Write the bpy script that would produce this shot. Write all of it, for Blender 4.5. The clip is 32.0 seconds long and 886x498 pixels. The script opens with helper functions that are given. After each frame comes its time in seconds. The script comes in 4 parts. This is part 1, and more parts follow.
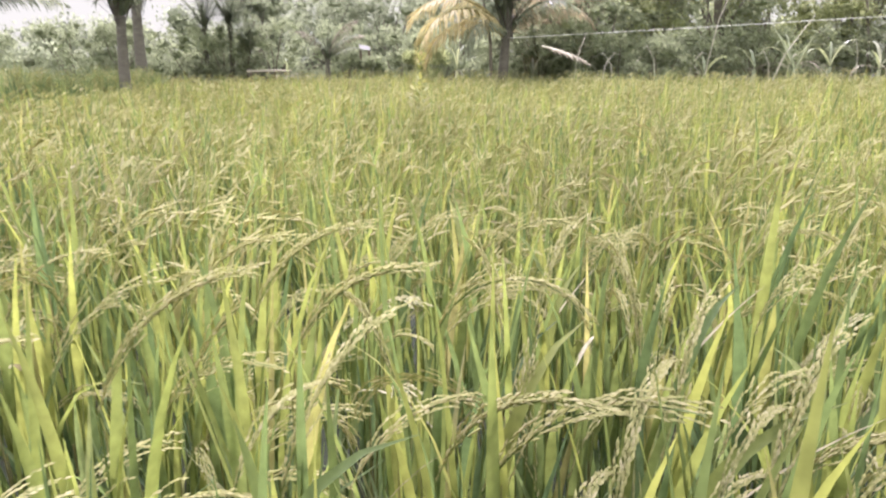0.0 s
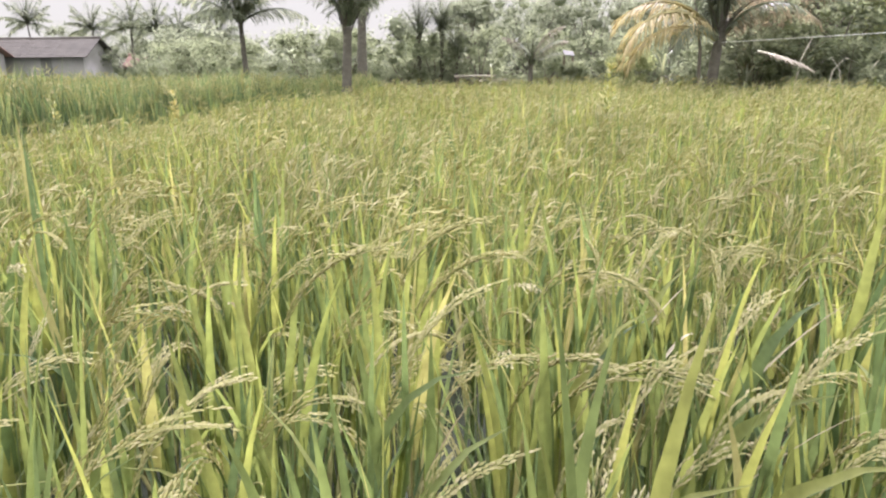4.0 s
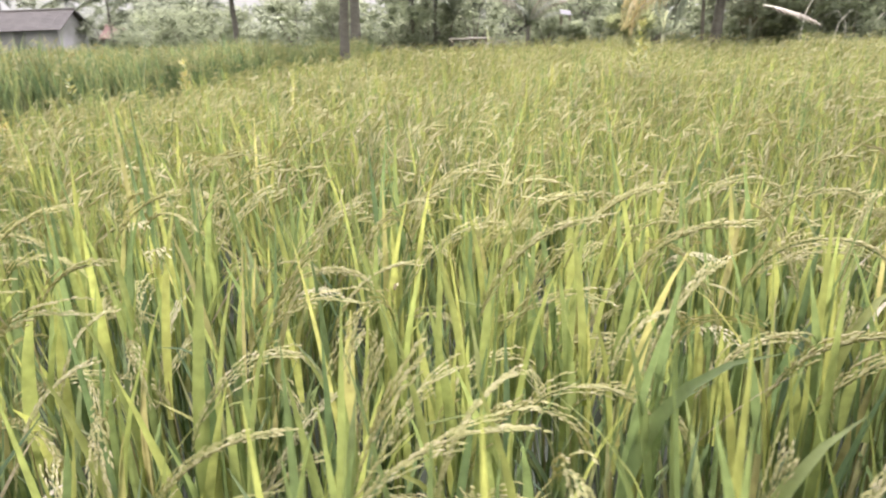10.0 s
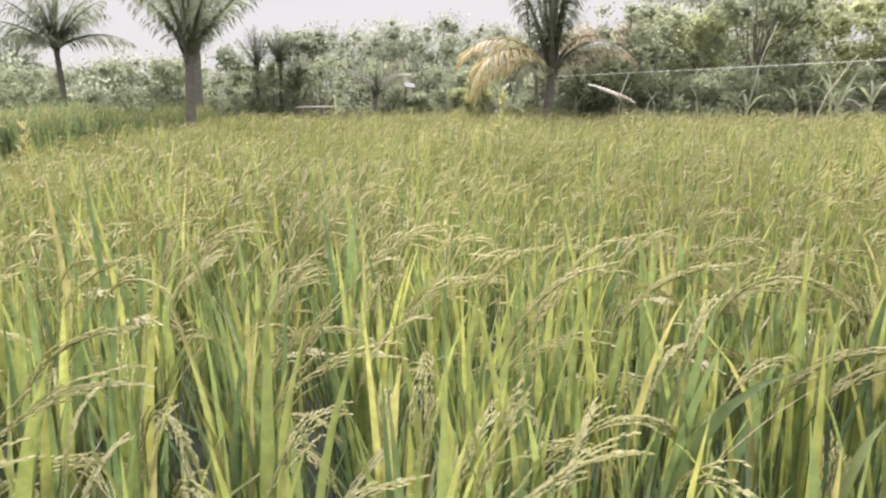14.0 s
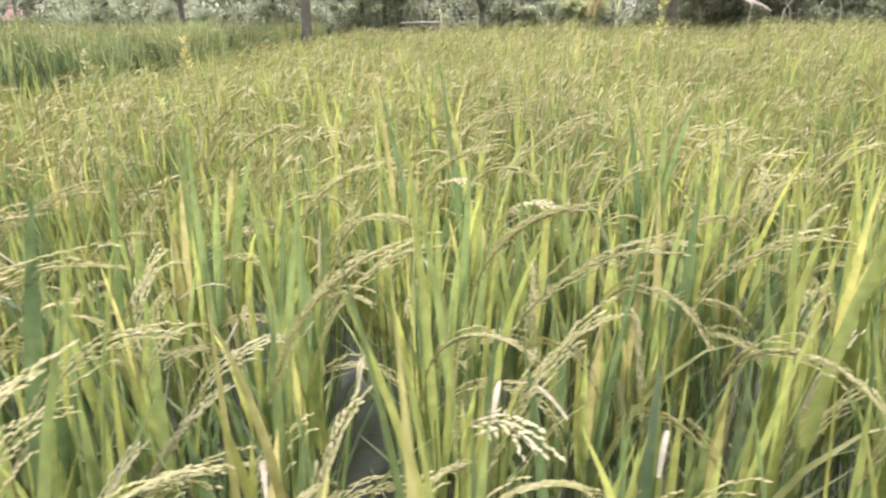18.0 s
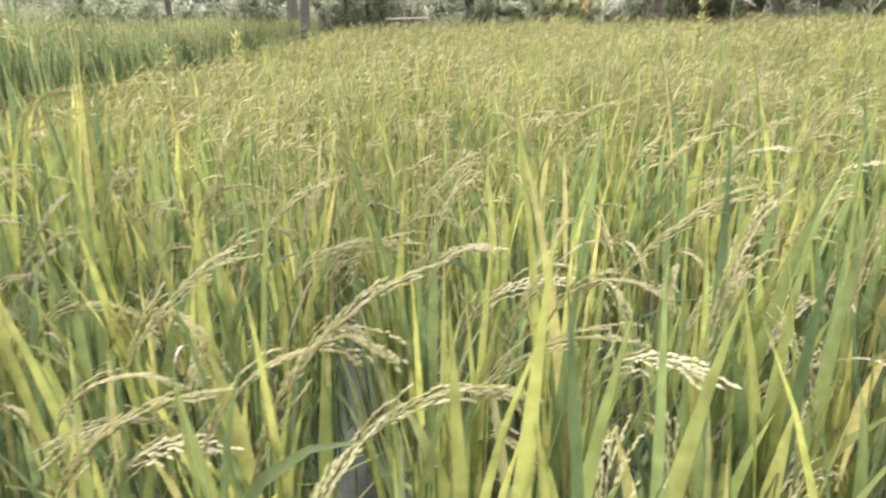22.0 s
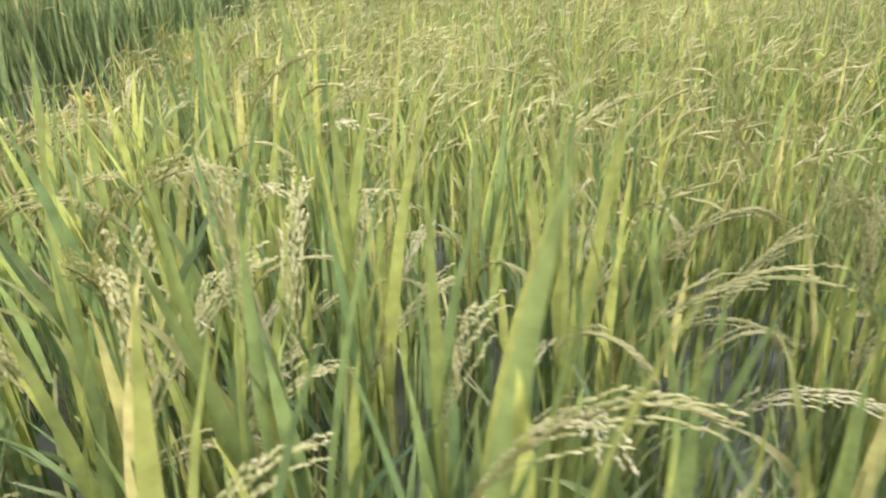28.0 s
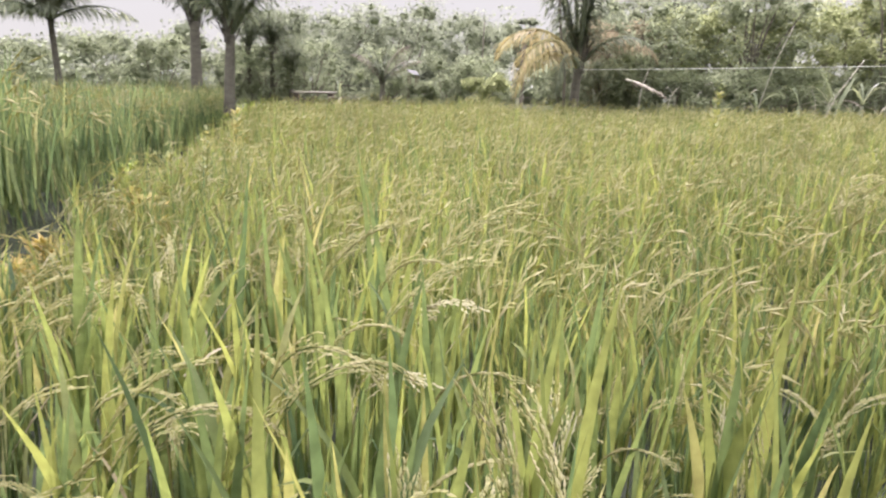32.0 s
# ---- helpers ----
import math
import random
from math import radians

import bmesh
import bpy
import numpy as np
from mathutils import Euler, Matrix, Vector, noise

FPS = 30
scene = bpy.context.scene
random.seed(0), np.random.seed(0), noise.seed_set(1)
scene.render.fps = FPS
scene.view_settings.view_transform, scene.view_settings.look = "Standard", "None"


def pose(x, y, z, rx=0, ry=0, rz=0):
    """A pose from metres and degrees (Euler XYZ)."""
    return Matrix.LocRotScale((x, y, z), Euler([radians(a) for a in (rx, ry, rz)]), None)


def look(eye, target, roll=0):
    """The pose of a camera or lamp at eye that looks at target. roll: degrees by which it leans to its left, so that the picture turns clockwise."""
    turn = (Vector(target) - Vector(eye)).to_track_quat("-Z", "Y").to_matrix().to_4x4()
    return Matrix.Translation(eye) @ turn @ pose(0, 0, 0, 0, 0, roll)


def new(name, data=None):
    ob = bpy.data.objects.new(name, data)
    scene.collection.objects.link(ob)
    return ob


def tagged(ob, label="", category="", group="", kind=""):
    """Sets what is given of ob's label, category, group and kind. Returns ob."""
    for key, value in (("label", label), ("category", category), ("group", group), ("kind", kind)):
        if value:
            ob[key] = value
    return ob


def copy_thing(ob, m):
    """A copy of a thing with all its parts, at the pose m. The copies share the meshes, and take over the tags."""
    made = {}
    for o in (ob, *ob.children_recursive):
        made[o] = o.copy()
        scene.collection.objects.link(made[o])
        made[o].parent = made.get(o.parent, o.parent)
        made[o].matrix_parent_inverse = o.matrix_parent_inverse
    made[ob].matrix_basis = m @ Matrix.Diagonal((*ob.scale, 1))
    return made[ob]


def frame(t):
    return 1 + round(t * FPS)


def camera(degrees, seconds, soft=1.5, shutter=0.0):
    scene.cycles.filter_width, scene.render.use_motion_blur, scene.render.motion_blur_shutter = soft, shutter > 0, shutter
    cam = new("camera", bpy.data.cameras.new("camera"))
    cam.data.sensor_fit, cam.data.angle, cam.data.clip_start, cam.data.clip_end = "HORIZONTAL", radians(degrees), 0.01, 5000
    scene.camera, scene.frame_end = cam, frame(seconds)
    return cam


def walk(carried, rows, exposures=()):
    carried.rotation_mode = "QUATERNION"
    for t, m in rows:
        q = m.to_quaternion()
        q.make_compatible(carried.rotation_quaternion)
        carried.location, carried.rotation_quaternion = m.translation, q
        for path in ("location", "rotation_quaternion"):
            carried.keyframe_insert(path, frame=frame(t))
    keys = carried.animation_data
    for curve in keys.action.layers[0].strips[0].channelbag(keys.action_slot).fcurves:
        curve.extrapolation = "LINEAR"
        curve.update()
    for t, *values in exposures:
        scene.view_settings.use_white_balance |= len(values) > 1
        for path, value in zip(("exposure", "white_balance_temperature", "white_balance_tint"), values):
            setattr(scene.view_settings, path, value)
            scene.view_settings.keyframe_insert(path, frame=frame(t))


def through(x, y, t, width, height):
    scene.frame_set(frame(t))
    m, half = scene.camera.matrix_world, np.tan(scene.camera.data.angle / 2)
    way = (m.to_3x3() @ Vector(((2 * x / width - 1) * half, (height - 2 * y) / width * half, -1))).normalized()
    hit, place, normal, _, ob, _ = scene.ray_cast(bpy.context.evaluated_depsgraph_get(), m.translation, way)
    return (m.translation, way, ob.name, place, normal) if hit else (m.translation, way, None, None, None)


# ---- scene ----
cam = camera(67.0, 32.0, soft=2.2, shutter=0.5)
PATH = [
    (0, 3.751, -1.000, 1.364, -16.27, 0.30, -16.09),
    (0.5, 3.722, -1.081, 1.384, -14.10, 0.40, -14.38),
    (1, 3.703, -1.157, 1.402, -13.99, 0.62, -11.00),
    (1.5, 3.704, -1.225, 1.417, -13.88, 1.01, -8.27),
    (2, 3.730, -1.263, 1.443, -13.81, 1.39, -6.87),
    (2.5, 3.776, -1.288, 1.443, -14.82, 0.88, -4.31),
    (3, 3.822, -1.300, 1.431, -15.60, 0.46, -1.23),
    (3.5, 3.852, -1.300, 1.422, -15.81, 0.30, 0.14),
    (4, 3.870, -1.292, 1.415, -15.86, 0.53, 0.99),
    (4.5, 3.880, -1.279, 1.411, -15.87, 0.59, 1.47),
    (5, 3.887, -1.264, 1.407, -15.94, 0.32, 1.74),
    (5.5, 3.895, -1.250, 1.404, -16.21, -0.16, 1.93),
    (6, 3.908, -1.239, 1.398, -16.79, -0.00, 2.21),
    (6.5, 3.932, -1.242, 1.386, -18.25, 0.68, 3.76),
    (7, 3.955, -1.257, 1.375, -18.48, -0.13, 1.52),
    (7.5, 3.958, -1.280, 1.370, -17.53, 0.69, -1.52),
    (8, 3.924, -1.294, 1.373, -17.57, 1.07, -2.27),
    (8.5, 3.845, -1.290, 1.382, -16.63, 0.60, -1.83),
    (9, 3.731, -1.266, 1.391, -17.33, 1.42, -0.40),
    (9.5, 3.590, -1.226, 1.400, -18.83, 1.64, 2.42),
    (10, 3.444, -1.182, 1.406, -18.75, 1.90, -0.65),
    (10.5, 3.318, -1.143, 1.411, -16.84, 1.77, -5.25),
    (11, 3.233, -1.121, 1.417, -15.99, 1.60, -14.07),
    (11.5, 3.185, -1.116, 1.423, -13.12, 0.10, -19.89),
    (12, 3.160, -1.133, 1.425, -12.15, 0.97, -21.87),
    (12.5, 3.147, -1.167, 1.420, -11.16, -0.14, -19.56),
    (13, 3.135, -1.194, 1.415, -11.39, 0.09, -16.63),
    (13.5, 3.117, -1.205, 1.411, -12.07, -0.34, -15.32),
    (14, 3.090, -1.202, 1.407, -13.39, 0.17, -14.20),
    (14.5, 3.052, -1.190, 1.404, -14.99, 0.53, -13.21),
    (15, 3.001, -1.172, 1.401, -16.50, 0.54, -12.31),
    (15.5, 2.936, -1.153, 1.397, -17.59, 0.44, -11.43),
    (16, 2.854, -1.137, 1.391, -17.88, 0.80, -10.52),
    (16.5, 2.756, -1.122, 1.383, -18.79, 0.43, -9.45),
    (17, 2.645, -1.110, 1.369, -20.09, 1.09, -8.89),
    (17.5, 2.525, -1.097, 1.350, -20.00, 0.93, -8.86),
    (18, 2.430, -1.090, 1.339, -19.92, 1.27, -7.39),
    (18.5, 2.342, -1.097, 1.335, -20.13, 2.04, -6.71),
    (19, 2.275, -1.090, 1.341, -19.94, 2.94, -7.92),
    (19.5, 2.192, -1.071, 1.339, -20.53, 2.56, -6.96),
    (20, 2.086, -1.028, 1.326, -19.69, 2.28, -6.56),
    (20.5, 1.846, -0.997, 1.330, -20.26, 2.47, -9.28),
    (21, 1.663, -1.049, 1.354, -20.01, 0.10, -12.28),
    (21.5, 1.498, -1.105, 1.361, -19.57, 0.09, -13.43),
    (22, 1.392, -1.151, 1.346, -20.25, 1.39, -11.44),
    (22.5, 1.356, -1.159, 1.334, -20.79, 1.65, -10.12),
    (23, 1.351, -1.144, 1.315, -20.70, 0.93, -10.38),
    (23.5, 1.325, -1.120, 1.283, -20.25, 1.70, -10.01),
    (24, 1.288, -1.073, 1.258, -20.66, 1.56, -8.40),
    (24.5, 1.229, -1.004, 1.261, -21.55, 0.39, -7.20),
    (25, 1.152, -0.919, 1.277, -22.20, 0.25, -7.10),
    (25.5, 1.058, -0.818, 1.296, -23.00, -0.14, -7.95),
    (26, 0.950, -0.707, 1.312, -24.00, -1.29, -8.86),
    (26.5, 0.830, -0.588, 1.326, -24.72, -2.34, -9.34),
    (27, 0.700, -0.464, 1.338, -25.18, 0.61, -9.91),
    (27.5, 0.569, -0.339, 1.338, -25.15, 0.39, -12.09),
    (28, 0.438, -0.216, 1.332, -25.02, 1.79, -13.93),
    (28.5, 0.314, -0.098, 1.319, -23.09, 1.12, -17.66),
    (29, 0.195, 0.011, 1.318, -22.35, 3.46, -18.32),
    (29.5, 0.090, 0.109, 1.329, -20.17, -0.51, -15.49),
    (30, 0.029, 0.098, 1.347, -18.52, -0.94, -21.83),
    (30.5, -0.005, 0.078, 1.373, -15.34, -0.61, -23.95),
    (31, -0.011, 0.049, 1.407, -13.12, -0.60, -24.88),
    (31.5, -0.005, 0.036, 1.409, -13.82, -1.65, -25.27),
    (32, 0.000, 0.001, 1.434, -14.40, -1.64, -23.36),
]
walk(cam, [(t, pose(x, y, z, 90 + p, r, w)) for t, x, y, z, p, r, w in PATH], [(0, 1.65, 5520, 43), (1, 1.42, 5520, 43), (2, 1.37, 5520, 42), (3, 1.45, 5520, 43), (6, 1.59, 5520, 41), (9, 1.67, 5520, 43), (11, 1.62, 5520, 43), (12.5, 1.29, 5520, 42), (16, 1.66, 5520, 43), (22, 1.64, 5520, 44), (24, 1.67, 5520, 44), (27, 1.57, 5520, 38), (28, 1.55, 5520, 36), (29, 1.64, 5520, 37), (30, 1.67, 5520, 43), (31, 1.54, 5520, 44), (32, 1.42, 5520, 44)])

# ---- light: hazy tropical afternoon, the sun high ahead behind the trees ----
SUN_UP, SUN_ROUND = radians(56), radians(20)
world = bpy.data.worlds.new("hazy_sky")
scene.world = world
world.use_nodes = True
wn, wl = world.node_tree.nodes, world.node_tree.links
sky = wn.new("ShaderNodeTexSky")
sky.sky_type = "NISHITA"
sky.sun_disc = False
sky.sun_elevation, sky.sun_rotation = SUN_UP, SUN_ROUND
sky.air_density, sky.dust_density, sky.ozone_density = 1.0, 1.5, 0.8
wn["Background"].inputs["Strength"].default_value = 0.115
haze = wn.new("ShaderNodeMix")
haze.data_type = "RGBA"
haze.inputs["Factor"].default_value = 0.97
haze.inputs["B"].default_value = (4.72, 4.82, 3.3, 1)
wl.new(sky.outputs["Color"], haze.inputs["A"])
# an overcast veil: brighter overhead than at the horizon
where, height_of, rise, veil = wn.new("ShaderNodeTexCoord"), wn.new("ShaderNodeSeparateXYZ"), wn.new("ShaderNodeMapRange"), wn.new("ShaderNodeVectorMath")
wl.new(where.outputs["Generated"], height_of.inputs[0])
wl.new(height_of.outputs["Z"], rise.inputs["Value"])
rise.inputs["From Min"].default_value = 0.12
rise.inputs["To Min"].default_value, rise.inputs["To Max"].default_value = 0.56, 3.5
veil.operation = "SCALE"
wl.new(haze.outputs["Result"], veil.inputs[0])
wl.new(rise.outputs["Result"], veil.inputs["Scale"])
wl.new(veil.outputs["Vector"], wn["Background"].inputs["Color"])
sun_data = bpy.data.lights.new("sun", "SUN")
sun_data.energy, sun_data.angle, sun_data.color = 3.0, radians(6.0), (1.0, 0.93, 0.82)
sun = new("sun", sun_data)
sun_way = Vector((math.sin(SUN_ROUND) * math.cos(SUN_UP), math.cos(SUN_ROUND) * math.cos(SUN_UP), math.sin(SUN_UP)))
sun.matrix_world = look(sun_way * 60, (0, 0, 0))


# ---- materials ----
def nodes_of(name):
    m = bpy.data.materials.new(name)
    m.use_nodes = True
    t = m.node_tree
    b = t.nodes["Principled BSDF"]
    return m, t, b


def ramp(t, stops):
    r = t.nodes.new("ShaderNodeValToRGB")
    e = r.color_ramp.elements
    while len(e) > 1:
        e.remove(e[-1])
    e[0].position, e[0].color = stops[0][0], (*stops[0][1], 1)
    for p, c in stops[1:]:
        x = e.new(p)
        x.color = (*c, 1)
    return r


def foliage(name, stops, through=0.45, tint=(1.25, 1.2, 0.7), rough=0.45, grain=40.0, gloss=0.15):
    """A leaf: gloss on top, light passing through, each blade a shade of its own, mottled along its length."""
    m, t, b = nodes_of(name)
    n, l = t.nodes, t.links
    geo, info = n.new("ShaderNodeNewGeometry"), n.new("ShaderNodeObjectInfo")
    add = n.new("ShaderNodeMath")
    add.operation = "ADD"
    l.new(geo.outputs["Random Per Island"], add.inputs[0])
    l.new(info.outputs["Random"], add.inputs[1])
    wrap = n.new("ShaderNodeMath")
    wrap.operation = "FRACT"
    l.new(add.outputs[0], wrap.inputs[0])
    r = ramp(t, stops)
    l.new(wrap.outputs[0], r.inputs[0])
    tex = n.new("ShaderNodeTexNoise")
    tex.inputs["Scale"].default_value = grain
    tex.inputs["Detail"].default_value = 3
    co = n.new("ShaderNodeTexCoord")
    l.new(co.outputs["Object"], tex.inputs["Vector"])
    mot = n.new("ShaderNodeMapRange")
    mot.inputs["From Min"].default_value, mot.inputs["From Max"].default_value = 0.3, 0.7
    mot.inputs["To Min"].default_value, mot.inputs["To Max"].default_value = 0.78, 1.18
    l.new(tex.outputs["Fac"], mot.inputs["Value"])
    # patches of riper and greener growth, a metre or two across
    patch = n.new("ShaderNodeTexNoise")
    patch.inputs["Scale"].default_value, patch.inputs["Detail"].default_value = 0.9, 3
    l.new(geo.outputs["Position"], patch.inputs["Vector"])
    pat = n.new("ShaderNodeMapRange")
    pat.inputs["From Min"].default_value, pat.inputs["From Max"].default_value = 0.32, 0.68
    pat.inputs["To Min"].default_value, pat.inputs["To Max"].default_value = 0.80, 1.16
    l.new(patch.outputs["Fac"], pat.inputs["Value"])
    both = n.new("ShaderNodeMath")
    both.operation = "MULTIPLY"
    l.new(mot.outputs["Result"], both.inputs[0])
    l.new(pat.outputs["Result"], both.inputs[1])
    mul = n.new("ShaderNodeVectorMath")
    mul.operation = "SCALE"
    l.new(r.outputs["Color"], mul.inputs[0])
    l.new(both.outputs[0], mul.inputs["Scale"])
    l.new(mul.outputs["Vector"], b.inputs["Base Color"])
    b.inputs["Roughness"].default_value = rough
    b.inputs["Specular IOR Level"].default_value = gloss
    tr = n.new("ShaderNodeBsdfTranslucent")
    tm = n.new("ShaderNodeVectorMath")
    tm.operation = "MULTIPLY"
    tm.inputs[1].default_value = tint
    l.new(mul.outputs["Vector"], tm.inputs[0])
    l.new(tm.outputs["Vector"], tr.inputs["Color"])
    mix = n.new("ShaderNodeMixShader")
    mix.inputs[0].default_value = through
    l.new(b.outputs[0], mix.inputs[1])
    l.new(tr.outputs[0], mix.inputs[2])
    l.new(mix.outputs[0], n["Material Output"].inputs["Surface"])
    return m


def solid(name, low, high, scale=8.0, rough=0.85, bump=0.3, stretch=(1, 1, 1)):
    """A rough surface with stains at a large scale and grain at a small one."""
    m, t, b = nodes_of(name)
    n, l = t.nodes, t.links
    co, mp = n.new("ShaderNodeTexCoord"), n.new("ShaderNodeMapping")
    mp.inputs["Scale"].default_value = stretch
    l.new(co.outputs["Object"], mp.inputs["Vector"])
    a, f = n.new("ShaderNodeTexNoise"), n.new("ShaderNodeTexNoise")
    a.inputs["Scale"].default_value, f.inputs["Scale"].default_value = scale, scale * 9
    a.inputs["Detail"].default_value = f.inputs["Detail"].default_value = 5
    l.new(mp.outputs[0], a.inputs["Vector"])
    l.new(mp.outputs[0], f.inputs["Vector"])
    mx = n.new("ShaderNodeMath")
    mx.operation = "MULTIPLY_ADD"
    mx.inputs[1].default_value = 0.35
    l.new(f.outputs["Fac"], mx.inputs[0])
    sc = n.new("ShaderNodeMath")
    sc.operation = "MULTIPLY"
    sc.inputs[1].default_value = 0.65
    l.new(a.outputs["Fac"], sc.inputs[0])
    l.new(sc.outputs[0], mx.inputs[2])
    r = ramp(t, [(0.3, low), (0.7, high)])
    l.new(mx.outputs[0], r.inputs[0])
    l.new(r.outputs["Color"], b.inputs["Base Color"])
    b.inputs["Roughness"].default_value = rough
    bp = n.new("ShaderNodeBump")
    bp.inputs["Strength"].default_value = bump
    bp.inputs["Distance"].default_value = 0.02
    l.new(f.outputs["Fac"], bp.inputs["Height"])
    l.new(bp.outputs[0], b.inputs["Normal"])
    return m


RICE_LEAF = foliage("rice_leaf", [(0.0, (0.092, 0.140, 0.074)), (0.3, (0.145, 0.193, 0.084)), (0.5, (0.195, 0.236, 0.088)), (0.9, (0.255, 0.278, 0.096)), (1.0, (0.325, 0.305, 0.16))], 0.62, (1.22, 1.2, 0.70))
RICE_GRAIN = foliage("rice_grain", [(0.0, (0.27, 0.28, 0.115)), (0.4, (0.345, 0.342, 0.155)), (0.8, (0.395, 0.38, 0.20)), (1.0, (0.46, 0.43, 0.275))], 0.52, (1.12, 1.08, 0.8), 0.6, 300.0, 0.05)
PALE_GRAIN = foliage("bleached_grain", [(0.0, (0.40, 0.385, 0.22)), (1.0, (0.50, 0.48, 0.31))], 0.45, (1, 1, 0.9), 0.6, 200.0, 0.05)
RICE_STALK = foliage("rice_stalk", [(0.0, (0.08, 0.13, 0.04)), (0.6, (0.16, 0.20, 0.06)), (1.0, (0.27, 0.23, 0.11))], 0.3)
DRY_LEAF = foliage("dry_leaf", [(0.0, (0.27, 0.24, 0.15)), (1.0, (0.43, 0.40, 0.29))], 0.3, (1, 0.95, 0.8), 0.6, 90.0)
# greener terrace rice, darkened too so its colour holds shade low down
GREEN_RICE = foliage("green_rice_leaf", [(0.0, (0.095, 0.145, 0.08)), (0.5, (0.145, 0.20, 0.105)), (0.85, (0.22, 0.265, 0.13)), (1.0, (0.33, 0.32, 0.19))], 0.5, (1.25, 1.25, 0.75))
PALM_LEAF = foliage("palm_leaflet", [(0.0, (0.16, 0.185, 0.13)), (0.7, (0.23, 0.255, 0.18)), (1.0, (0.32, 0.335, 0.24))], 0.55, (1.1, 1.12, 0.9), 0.4, 12.0)
YELLOW_FROND = foliage("yellowing_frond", [(0.0, (0.32, 0.30, 0.15)), (0.6, (0.45, 0.40, 0.20)), (1.0, (0.55, 0.47, 0.30))], 0.45, (1.15, 1.05, 0.8), 0.5, 12.0)
DEAD_FROND = foliage("dead_frond", [(0.0, (0.22, 0.19, 0.14)), (1.0, (0.42, 0.385, 0.32))], 0.2, (1, 1, 0.9), 0.7, 12.0)
# broad leaf green lifted above its own tone to carry some haze
BROAD_LEAF = foliage("broad_leaf", [(0.0, (0.235, 0.265, 0.18)), (1.0, (0.295, 0.32, 0.215))], 0.68, (1.08, 1.1, 0.9), 0.5, 6.0, 0.03)
LIGHT_LEAF = foliage("light_leaf", [(0.0, (0.26, 0.29, 0.15)), (1.0, (0.36, 0.38, 0.21))], 0.68, (1.08, 1.1, 0.9), 0.5, 6.0, 0.03)
BROWN_LEAF = foliage("brown_leaf", [(0.0, (0.28, 0.26, 0.18)), (1.0, (0.37, 0.335, 0.24))], 0.62, (1.1, 1.02, 0.85), 0.6, 6.0, 0.03)
# distant leaves: green paled and greyed, so the colour stands in for haze
HAZE_PALE_LEAF = foliage("haze_pale_leaf", [(0.0, (0.25, 0.275, 0.20)), (1.0, (0.30, 0.32, 0.235))], 0.68, (1.05, 1.08, 0.92), 0.5, 3.0, 0.03)
BANANA_LEAF = foliage("banana_leaf", [(0.0, (0.21, 0.245, 0.16)), (0.7, (0.32, 0.345, 0.24)), (1.0, (0.50, 0.50, 0.41))], 0.4, (1.15, 1.15, 0.75), 0.3, 9.0)
WEED_LEAF = foliage("weed_leaf", [(0.0, (0.22, 0.27, 0.12)), (0.6, (0.34, 0.37, 0.17)), (1.0, (0.46, 0.43, 0.22))], 0.45, (1.2, 1.1, 0.6), 0.5, 30.0)
PALE_WEED = foliage("pale_weed_leaf", [(0.0, (0.30, 0.33, 0.14)), (0.5, (0.40, 0.39, 0.17)), (1.0, (0.48, 0.42, 0.18))], 0.45, (1.15, 1.08, 0.75), 0.5, 30.0)
ORANGE_LEAF = foliage("orange_weed_leaf", [(0.0, (0.30, 0.29, 0.10)), (0.5, (0.42, 0.36, 0.11)), (1.0, (0.50, 0.37, 0.12))], 0.45, (1.15, 1.05, 0.7), 0.5, 30.0)
GRASS_LEAF = foliage("bund_grass_leaf", [(0.0, (0.13, 0.22, 0.04)), (0.6, (0.25, 0.33, 0.06)), (1.0, (0.42, 0.40, 0.12))], 0.45, (1.3, 1.25, 0.6))
BARK = solid("palm_bark", (0.065, 0.06, 0.048), (0.15, 0.138, 0.11), 6.0, 0.9, 0.6, (1, 1, 3))
TREE_BARK = solid("tree_bark", (0.08, 0.07, 0.055), (0.20, 0.175, 0.14), 5.0, 0.9, 0.6, (1, 1, 0.4))
PALE_BARK = solid("pale_bark", (0.34, 0.32, 0.25), (0.56, 0.53, 0.44), 5.0, 0.85, 0.4, (1, 1, 0.5))
# wet mud, its colour taken darker still to stand for shade under plants
MUD = solid("paddy_mud", (0.019, 0.027, 0.013), (0.040, 0.049, 0.024), 1.6, 0.95, 0.6)
EARTH = solid("bund_earth", (0.05, 0.045, 0.03), (0.13, 0.12, 0.07), 2.2, 0.95, 0.7)
ROOF_TILE = solid("roof_tile", (0.042, 0.038, 0.032), (0.08, 0.073, 0.062), 1.3, 0.85, 0.4)
RED_TILE = solid("red_roof_tile", (0.21, 0.13, 0.10), (0.30, 0.20, 0.16), 1.3, 0.85, 0.4)
LIME_WALL = solid("limewashed_wall", (0.20, 0.20, 0.19), (0.32, 0.315, 0.30), 0.8, 0.9, 0.2)
DARK_WOOD = solid("dark_wood", (0.07, 0.055, 0.04), (0.18, 0.14, 0.10), 3.0, 0.8, 0.4, (1, 1, 0.3))
PALE_BAMBOO = solid("pale_bamboo", (0.15, 0.135, 0.10), (0.26, 0.24, 0.19), 4.0, 0.9, 0.2, (0.3, 1, 1))
PALE_SHEET = solid("pale_sheet", (0.12, 0.12, 0.115), (0.18, 0.18, 0.175), 3.0, 0.97, 0.1)
CABLE_SKIN = solid("cable_sheath", (0.45, 0.46, 0.42), (0.62, 0.63, 0.58), 9.0, 0.5, 0.1)


